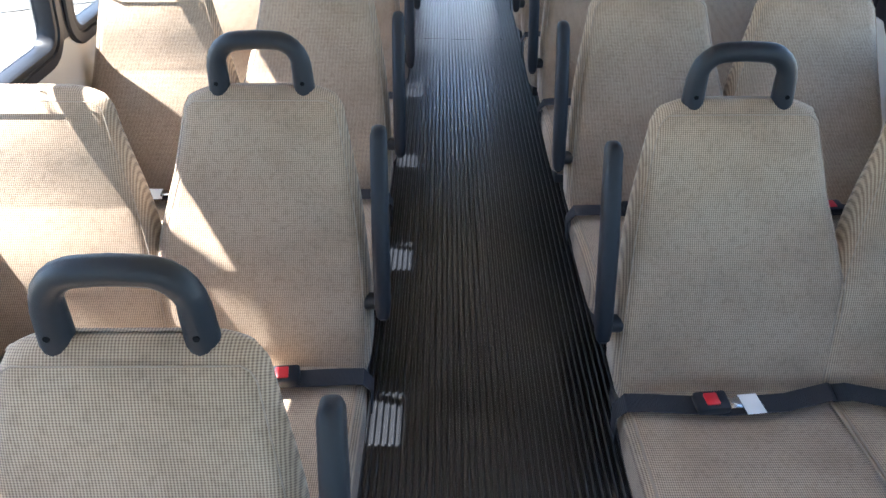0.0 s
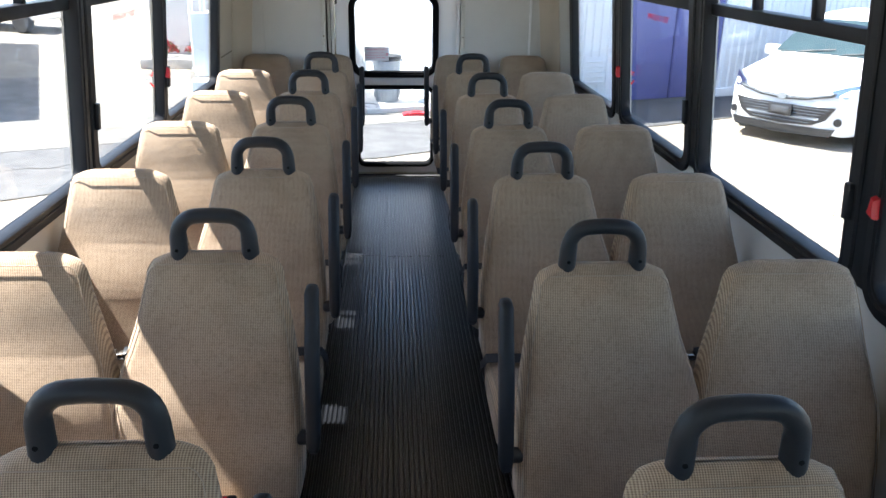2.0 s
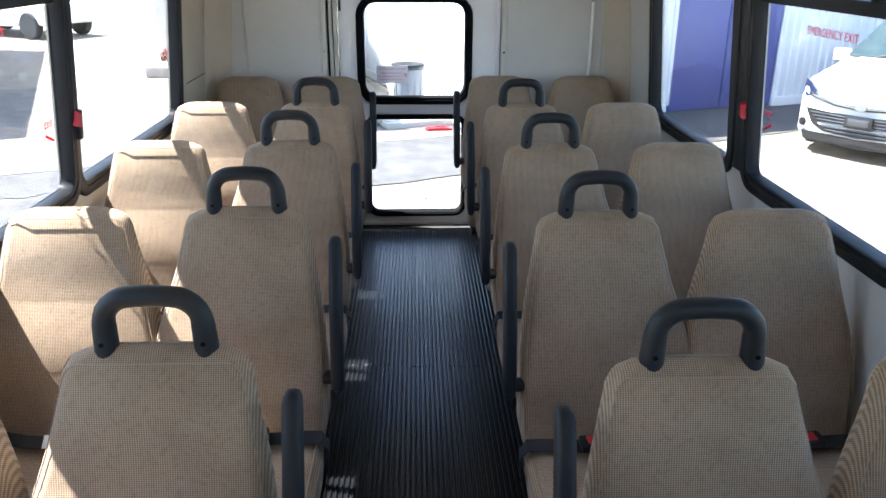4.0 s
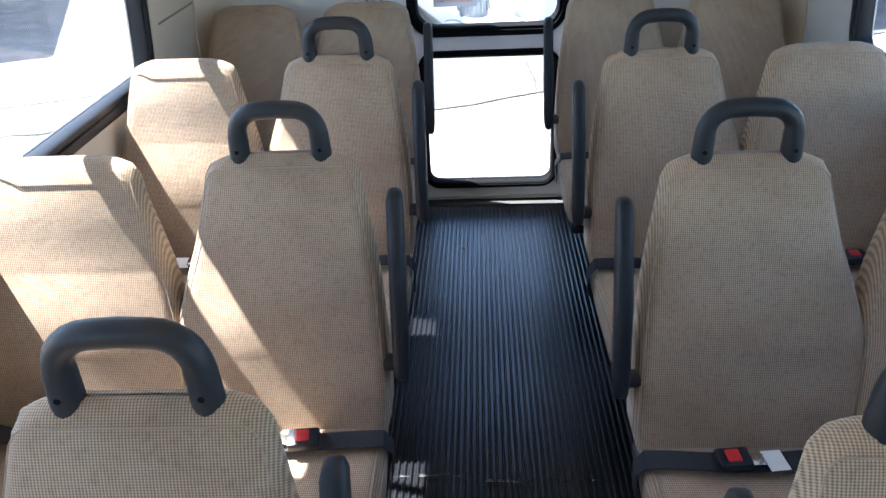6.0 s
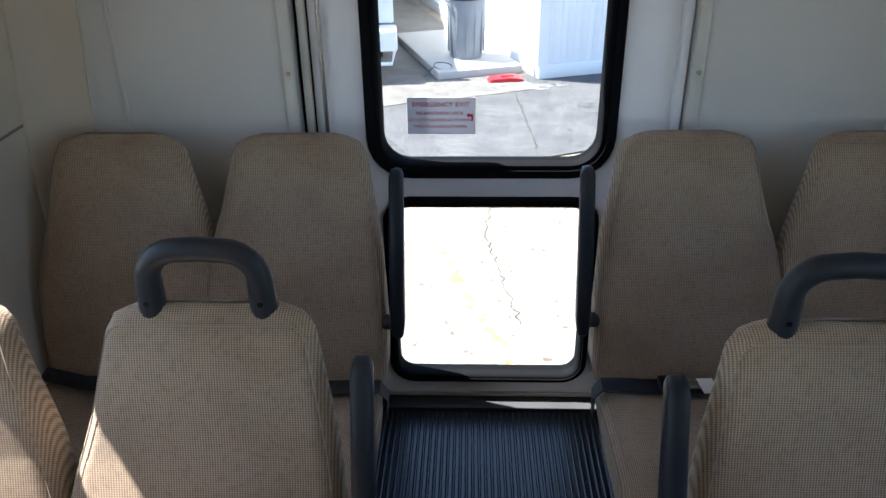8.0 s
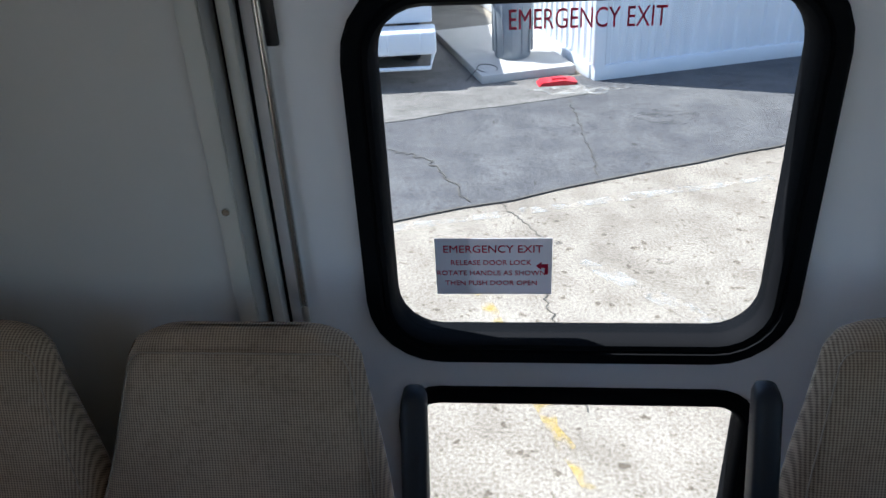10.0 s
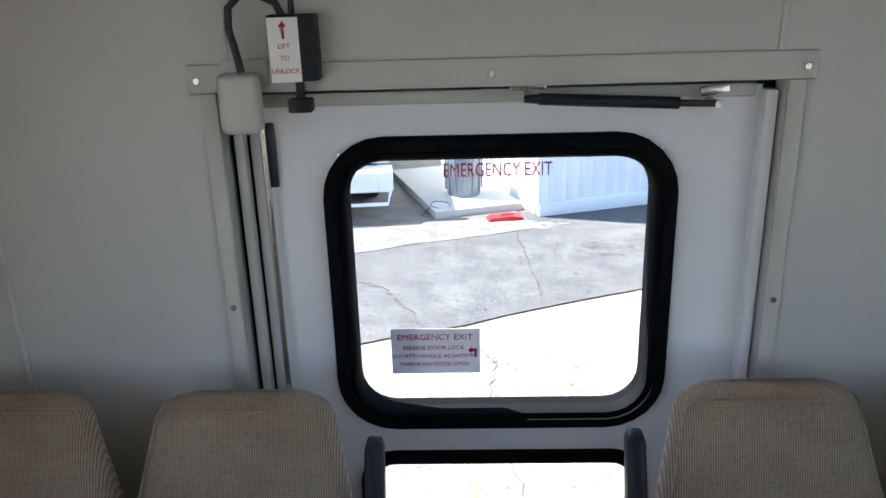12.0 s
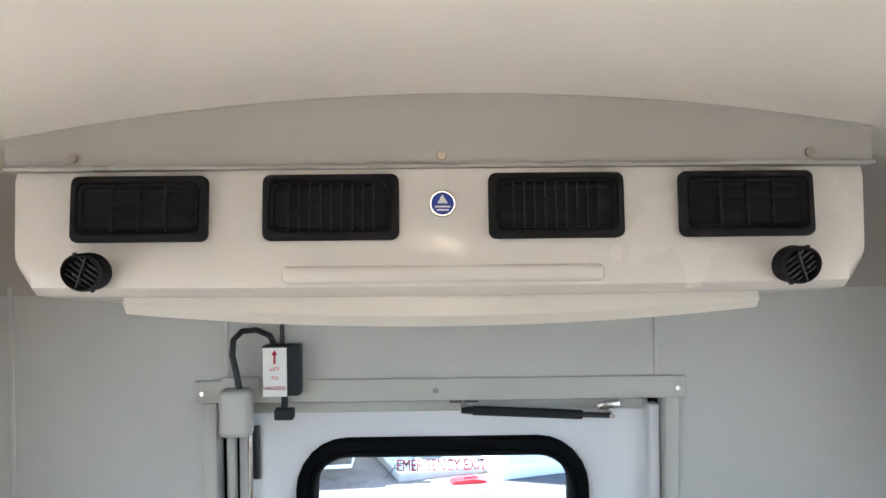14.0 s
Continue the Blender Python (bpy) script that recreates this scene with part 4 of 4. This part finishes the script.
part("base_board", box(-0.05, 0.05, 0.06, 9, 0.0, 0.16, 0.01), SHEETMETAL, hall)
part("corner_post", box(-0.05, 0.03, -0.05, 0.03, 0.16, 4.34, 0.01), SHEETMETAL, hall)
part("roof", box(-0.2, 19.2, -0.25, 9.2, 4.345, 4.5, 0.02), SHEETMETAL, hall)
for k in range(2):
    x0 = DOOR0 + 0.02 + 1.09 * k
    d = part("door", box(x0, x0 + 1.065, 0.0, 0.06, 0.03, 3.1, 0.01), PURPLE, hall, "blue violet painted metal door leaf")
    part("stile", box(x0 + 0.02, x0 + 0.10, -0.012, -0.001, 0.05, 3.05, 0.003), PURPLE, d)
part("door_sign", box(DOOR0 + 1.34, DOOR0 + 1.62, -0.022, -0.013, 2.05, 2.2, 0.003), WHITE, hall, "small white sign with grey print")
for k in range(3):
    part("print_bar", box(DOOR0 + 1.37, DOOR0 + 1.59, -0.0245, -0.0225, 2.08 + 0.04 * k, 2.095 + 0.04 * k), BINGREY, hall, smooth=False)
vent_box = part("louvre", box(2.75, 3.15, -0.06, -0.03, 0.35, 0.85, 0.01), SHEETMETAL, hall, "white louvred wall vent")
for k in range(5):
    part("slat", turned(box(-0.18, 0.18, -0.03, 0.0, -0.008, 0.008), pose(2.95, -0.06, 0.42 + 0.09 * k, 35)), SHEETMETAL, vent_box)

slab = thing("concrete_slab", "low concrete slab beside the metal building", "slab", *yard(-1.15, 0.28), GZ, math.degrees(math.atan2(U.y, U.x)))
part("block", box(0, 1.05, 0, 2.2, 0, 0.1, 0.015), KERBSTONE, slab)

bin_ = thing("trash_can", "grey plastic trash can with dark liner", "trash can", -0.03, 13.98, GZ + 0.1)
part("body", lathe([(0.19, 0.0), (0.2, 0.02), (0.215, 0.4), (0.235, 0.72), (0.25, 0.725), (0.25, 0.76), (0.236, 0.76), (0.22, 0.5)], 28), BINGREY, bin_)
for a in range(0, 360, 30):
    part("rib", turned(box(-0.008, 0.008, -0.228, -0.205, 0.06, 0.66, 0.003), pose(0, 0, 0, 0, 0, a)), BINGREY, bin_)
part("liner", lathe([(0.235, 0.70), (0.258, 0.74), (0.256, 0.775), (0.225, 0.78), (0.1, 0.70)], 18), RUBBER, bin_, "black bin liner edge")
for a in (0, 180):
    part("grip", turned(tube(bmesh.new(), [(0.235, -0.07, 0.68), (0.275, -0.05, 0.69), (0.275, 0.05, 0.69), (0.235, 0.07, 0.68)], 0.012, 8), pose(0, 0, 0, 0, 0, a + 20)), BINGREY, bin_)

chock = thing("wheel_chock", "red plastic wheel chock lying on the asphalt", "wheel chock", *yard(-0.42, 0.02), GZ + 0.012, 8)
part("body", loft(bmesh.new(), [[(-0.2, y, 0), (0.18, y, 0), (0.2, y, 0.025), (0.06, y, 0.05), (-0.16, y, 0.035)] for y in (-0.09, 0.09)]), RED, chock)
part("grip", box(-0.05, 0.1, -0.02, 0.02, 0.04, 0.06, 0.006), RED, chock)

wire = thing("wire_loop", "thin dark wire hoop leaning on a slab corner", "wire", -0.30, 13.42, GZ + 0.1)
part("hoop", turned(tube(bmesh.new(), [(0.11 * math.cos(k * math.pi / 12), 0.075 * math.sin(k * math.pi / 12), 0.0) for k in range(25)], 0.005, 6), pose(0, 0, 0.02, 18, 6, 0)), CARBLACK, wire)
part("tail", tube(bmesh.new(), [(-0.11, 0, 0.012), (-0.16, -0.05, -0.03), (-0.22, -0.09, -0.085)], 0.005, 6), CARBLACK, wire)

fence = thing("picket_fence", "white picket fence behind the yard", "fence", -1.9, 19.0, GZ, 8)
for k in range(24):
    part("picket", box(0.14 * k, 0.14 * k + 0.075, 0, 0.02, 0.05, 1.5, 0.004), SHEETMETAL, fence)
for z in (0.3, 1.2):
    part("rail", box(0, 3.4, 0.02, 0.06, z, z + 0.08, 0.005), SHEETMETAL, fence)

# service truck seen through the rear door
truck = thing("service_truck", "white service truck with tread plate step bumper", "truck", -1.95, 13.05, GZ, 6)
part("tailgate", box(-1.12, 1.12, 0.26, 0.34, 0.62, 1.6, 0.02), SHEETMETAL, truck, "white tread plate tailgate")
plate_bm = bmesh.new()
for i in range(26):
    for j in range(9):
        sx = -1.05 + 0.084 * i
        turned_box = turned(box(-0.022, 0.022, -0.004, 0.0, -0.005, 0.005), pose(sx, 0.26, 0.70 + 0.1 * j, 0, 40 if (i + j) % 2 else -40, 0))
        me = bpy.data.meshes.new("t")
        turned_box.to_mesh(me)
        turned_box.free()
        plate_bm.from_mesh(me)
        bpy.data.meshes.remove(me)
part("tread", plate_bm, SHEETMETAL, truck, smooth=False)
part("bumper", box(-1.15, 1.15, -0.05, 0.3, 0.36, 0.60, 0.03, 3), SHEETMETAL, truck, "white step bumper")
for k in range(7):
    part("bumper_post", box(-1.0 + 0.33 * k, -0.97 + 0.33 * k, -0.058, -0.049, 0.38, 0.58, 0.003), SHEETMETAL, truck)
part("guard_rail", tube(bmesh.new(), [(-1.1, 0.1, 0.36), (-1.1, -0.02, 0.22), (1.08, -0.02, 0.22), (1.12, 0.1, 0.36)], 0.022, 8), SHEETMETAL, truck)
part("latch", box(0.62, 0.72, 0.235, 0.262, 0.86, 1.0, 0.008), STEEL, truck, "steel tailgate latch")
part("body", box(-1.1, 1.1, 0.345, 4.2, 0.62, 1.5, 0.03), CARPAINT, truck)
part("chassis", box(-0.6, 0.6, 0.1, 4.8, 0.30, 0.61, 0.02), CARBLACK, truck)
part("cab", box(-1.0, 1.0, 4.25, 6.2, 0.4, 2.1, 0.2, 4), CARPAINT, truck)
for sx in (-0.85, 0.85):
    for y in (1.2, 5.2):
        part("wheel", turned(lathe([(0.2, -0.11), (0.36, -0.12), (0.39, -0.08), (0.39, 0.08), (0.36, 0.12), (0.2, 0.11)], 24), pose(sx, y, 0.39, 0, 90)), TYRE, truck)


# ---- parked minivan ----
def body_ring(y, half, low, high, belt, top_half):
    """A car cross-section at y: sills, sides, shoulders and roof."""
    return [(-half * 0.93, y, low), (-half, y, low + 0.12), (-half, y, belt - 0.12), (-half * 0.97, y, belt), (-top_half, y, high - 0.06), (-top_half * 0.82, y, high - 0.012), (0, y, high),
            (top_half * 0.82, y, high - 0.012), (top_half, y, high - 0.06), (half * 0.97, y, belt), (half, y, belt - 0.12), (half, y, low + 0.12), (half * 0.93, y, low)]


van = thing("minivan", "white minivan with black grille parked on concrete", "car", 5.70, 11.25, GZ, -51)
HULL = [(-0.02, 0.52, 0.34, 0.74, 0.66, 0.5), (0.06, 0.74, 0.22, 0.82, 0.74, 0.66), (0.2, 0.88, 0.18, 0.90, 0.82, 0.76), (0.45, 0.96, 0.18, 0.98, 0.90, 0.80), (0.9, 0.985, 0.18, 1.06, 0.97, 0.82), (1.25, 0.99, 0.18, 1.12, 1.02, 0.82), (1.35, 0.99, 0.18, 1.16, 1.04, 0.80),
        (2.1, 0.99, 0.18, 1.62, 1.06, 0.72), (2.5, 0.99, 0.18, 1.73, 1.07, 0.71), (3.4, 0.99, 0.18, 1.76, 1.08, 0.71), (4.5, 0.98, 0.18, 1.70, 1.08, 0.70), (4.95, 0.95, 0.24, 1.45, 1.05, 0.66), (5.1, 0.88, 0.34, 1.0, 0.9, 0.6)]
part("body", loft(bmesh.new(), [body_ring(*a) for a in HULL]), CARPAINT, van)


def front_panel(outline, y, depth):
    return loft(bmesh.new(), [[(x, y + 0.14 * x * x + dy, z) for x, z in outline] for dy in (0.02, -depth)])


gr = part("lower_grille", front_panel([(-0.72, 0.60), (-0.40, 0.585), (0, 0.58), (0.40, 0.585), (0.72, 0.60), (0.62, 0.42), (0.45, 0.33), (0, 0.31), (-0.45, 0.33), (-0.62, 0.42)], -0.045, 0.02), CARBLACK, van, "black lower grille with chrome bars")
for k in range(6):
    z = 0.355 + 0.04 * k
    hw = 0.42 + 0.045 * k
    xs = [-hw + 2 * hw * i / 8 for i in range(9)]
    part("bar", loft(bmesh.new(), [[(x, -0.075 + 0.14 * x * x, z), (x, -0.072 + 0.14 * x * x, z + 0.012), (x, -0.05 + 0.14 * x * x, z + 0.012), (x, -0.05 + 0.14 * x * x, z)] for x in xs]), GRILLEBAR, gr)
part("upper_grille", front_panel([(-0.70, 0.80), (-0.35, 0.72), (0, 0.70), (0.35, 0.72), (0.70, 0.80), (0.68, 0.755), (0.35, 0.675), (0, 0.65), (-0.35, 0.675), (-0.68, 0.755)], -0.04, 0.03), CARBLACK, van, "slim black upper grille")
part("grille_strip", front_panel([(-0.66, 0.785), (-0.35, 0.712), (0, 0.69), (0.35, 0.712), (0.66, 0.785), (0.66, 0.77), (0.35, 0.697), (0, 0.675), (-0.35, 0.697), (-0.66, 0.77)], -0.05, 0.035), BINGREY, van)
part("air_dam", front_panel([(-0.75, 0.30), (0, 0.28), (0.75, 0.30), (0.70, 0.19), (0, 0.17), (-0.70, 0.19)], -0.03, 0.03), CARBLACK, van, "black lower air dam")
part("emblem", turned(disc(0.07, 0.02, 24, squash=0.7), pose(0, -0.085, 0.70)), BINGREY, van, "oval chrome emblem")
part("number_plate", box(-0.17, 0.17, -0.105, -0.075, 0.43, 0.59, 0.004), CARBLACK, van, "grey number plate in a dark holder")
part("plate_face", box(-0.13, 0.13, -0.112, -0.106, 0.465, 0.555, 0.003), GRILLEBAR, van)
for sx in (-1, 1):
    lamp_pts = [(sx * 0.62, 0.06, 0.83), (sx * 0.93, 0.42, 0.93), (sx * 0.95, 0.44, 0.84), (sx * 0.80, 0.15, 0.735), (sx * 0.66, 0.06, 0.75)]
    part("headlight", loft(bmesh.new(), [[(x, y + 0.02, z) for x, y, z in lamp_pts], [(x * 1.01, y - 0.035, z) for x, y, z in lamp_pts]]), CHROME, van, "clear headlight cluster")
    part("fog_light", turned(disc(0.055, 0.03, 16), pose(sx * 0.76, 0.075, 0.40, 0, 0, sx * 25)), CARBLACK, van)
    part("side_window", loft(bmesh.new(), [[(sx * (0.955 - off), 1.75, 1.10), (sx * (0.955 - off), 4.4, 1.12), (sx * (0.735 - off), 4.2, 1.62), (sx * (0.745 - off), 2.45, 1.62)] for off in (-0.02, 0.06)]), CARGLASS, van, "tinted side glass")
    part("mirror", box(sx * 1.0 - 0.02, sx * 1.0 + sx * 0.2 + 0.02, 1.72, 1.84, 1.02, 1.2, 0.04, 3) if sx > 0 else box(-1.22, -0.98, 1.72, 1.84, 1.02, 1.2, 0.04, 3), CARPAINT, van)
    for y in (0.98, 4.02):
        arch = part("wheel_arch", turned(disc(0.395, 0.06, 28), pose(sx * 0.975, y, 0.36, 0, 0, sx * 90)), CARBLACK, van)
        wheel = part("wheel", turned(lathe([(0.19, -0.10), (0.32, -0.11), (0.345, -0.08), (0.345, 0.08), (0.32, 0.11), (0.24, 0.10)], 28), pose(sx * 0.93, y, 0.345, 0, 90 * sx, 0)), TYRE, van)
        rim = part("rim", turned(lathe([(0.245, 0.06), (0.245, 0.105), (0.225, 0.112), (0.215, 0.07), (0.05, 0.075)], 28), pose(sx * 0.93, y, 0.345, 0, 90 * sx, 0)), STEEL, wheel, "silver five spoke rim")
        for a in range(5):
            m = pose(sx * 0.93, y, 0.345, 0, 90 * sx, 0) @ pose(0, 0, 0, 0, 0, 72 * a)
            part("spoke", turned(box(0.02, 0.225, -0.035, 0.035, 0.08, 0.11, 0.01), m), STEEL, wheel)
part("windscreen", loft(bmesh.new(), [[(-0.84, 1.36, 1.145), (0.84, 1.36, 1.145), (0.70, 2.10, 1.60), (-0.70, 2.10, 1.60)], [(-0.84, 1.34, 1.175), (0.84, 1.34, 1.175), (0.70, 2.08, 1.632), (-0.70, 2.08, 1.632)]]), CARGLASS, van, "tinted windscreen")
for sx in (-0.45, 0.2):
    part("wiper", tube(bmesh.new(), [(sx, 1.335, 1.18), (sx + 0.5, 1.40, 1.24)], 0.01, 6), CARBLACK, van)

# ---- yard to the west ----
house = thing("stucco_house", "white stucco building across the yard", "house", -5.5, 19.3, GZ)
part("wall", box(0, 4.5, 0, 6, 0, 3.6, 0.02), STUCCO, house)
part("roof", box(-0.3, 4.8, -0.3, 6.3, 3.605, 3.8, 0.03), STUCCO, house)
planter = thing("planter", "low concrete planter along the white wall", "planter", -5.55, 18.35, GZ)
part("kerb", box(0, 4.4, 0, 0.9, 0, 0.22, 0.02), KERBSTONE, planter)
flower_group = "red flowers in the planter"


def flower_bush(seed):
    bush = thing("flower_bush", "red flowering bush in a concrete planter", "flower bush", group=flower_group)
    rnd = random.Random(seed)
    for name, material, count, size in (("leaves", LEAF, 90, 0.05), ("petals", PETAL, 170, 0.045)):
        bm = bmesh.new()
        for k in range(count):
            a, e = rnd.uniform(0, 2 * math.pi), rnd.uniform(0, 1.4)
            r = 0.30 * rnd.uniform(0.6, 1.05)
            p = Vector((r * math.cos(a) * math.cos(e), r * math.sin(a) * math.cos(e), 0.1 + 0.8 * r * math.sin(e)))
            m = Matrix.Translation(p) @ Euler((rnd.uniform(0, 3), rnd.uniform(0, 3), rnd.uniform(0, 3))).to_matrix().to_4x4()
            vs = [bm.verts.new(m @ Vector(q)) for q in ((-size, 0, 0), (0, -size * 0.5, 0.01), (size, 0, 0), (0, size * 0.5, 0.01))]
            bm.faces.new(vs)
        part(name, bm, material, bush, smooth=False)
    part("stem", tube(bmesh.new(), [(0, 0, -0.02), (0.02, 0, 0.25)], 0.012, 6), LEAF, bush)
    return bush


first = flower_bush(3)
first.matrix_world = pose(-5.05, 18.75, GZ + 0.22)
for k, x in enumerate((-4.35, -3.7)):
    copy_thing(first, pose(x, 18.8, GZ + 0.22, 0, 0, 70 * k + 30))
post = thing("porch_post", "white painted porch post", "post", -4.28, 18.15, GZ, group="porch posts")
part("shaft", tube(bmesh.new(), [(0, 0, 0), (0, 0, 3.2)], 0.06, 12), SHEETMETAL, post)
part("base", box(-0.09, 0.09, -0.09, 0.09, 0, 0.06, 0.01), SHEETMETAL, post)
copy_thing(post, pose(-3.92, 17.7, GZ))

pickup = thing("pickup_truck", "white pickup truck with dark bed parked across the yard", "truck", -10.6, 26.5, GZ, 62)
part("bed", box(-0.95, 0.95, 2.6, 5.2, 0.5, 1.25, 0.06, 3), CARBLACK, pickup, "dark grey pickup bed")
part("cab", loft(bmesh.new(), [body_ring(*a) for a in ((0.9, 0.95, 0.35, 1.05, 0.95, 0.8), (1.1, 0.97, 0.35, 1.12, 1.0, 0.8), (1.5, 0.97, 0.35, 1.75, 1.1, 0.68), (2.4, 0.97, 0.35, 1.78, 1.1, 0.68), (2.58, 0.97, 0.35, 1.2, 1.1, 0.7))]), CARPAINT, pickup)
part("bonnet", box(-0.93, 0.93, -0.3, 0.92, 0.4, 1.0, 0.1, 3), CARPAINT, pickup)
for sx in (-1, 1):
    part("side_window", box(sx * 0.84 - 0.03, sx * 0.84 + 0.03, 1.5, 2.35, 1.2, 1.62, 0.02), CARGLASS, pickup)
    for y in (0.3, 3.9):
        part("wheel", turned(lathe([(0.2, -0.11), (0.36, -0.12), (0.39, -0.08), (0.39, 0.08), (0.36, 0.12), (0.2, 0.11)], 24), pose(sx * 0.88, y, 0.39, 0, 90)), TYRE, pickup)
# unseen block, added only to throw the shadow across the west yard
shade_block = thing("shadow_block", "unseen plain white block added to cast a shadow on the yard", "building", -7.3, 13.3, GZ, 22.5)
part("wall", box(-9, 0, 0, 11, 0, 3.1, 0.02), STUCCO, shade_block)
part("roof", box(-9.1, 0.05, -0.05, 11.1, 3.105, 3.25, 0.02), SHEETMETAL, shade_block)
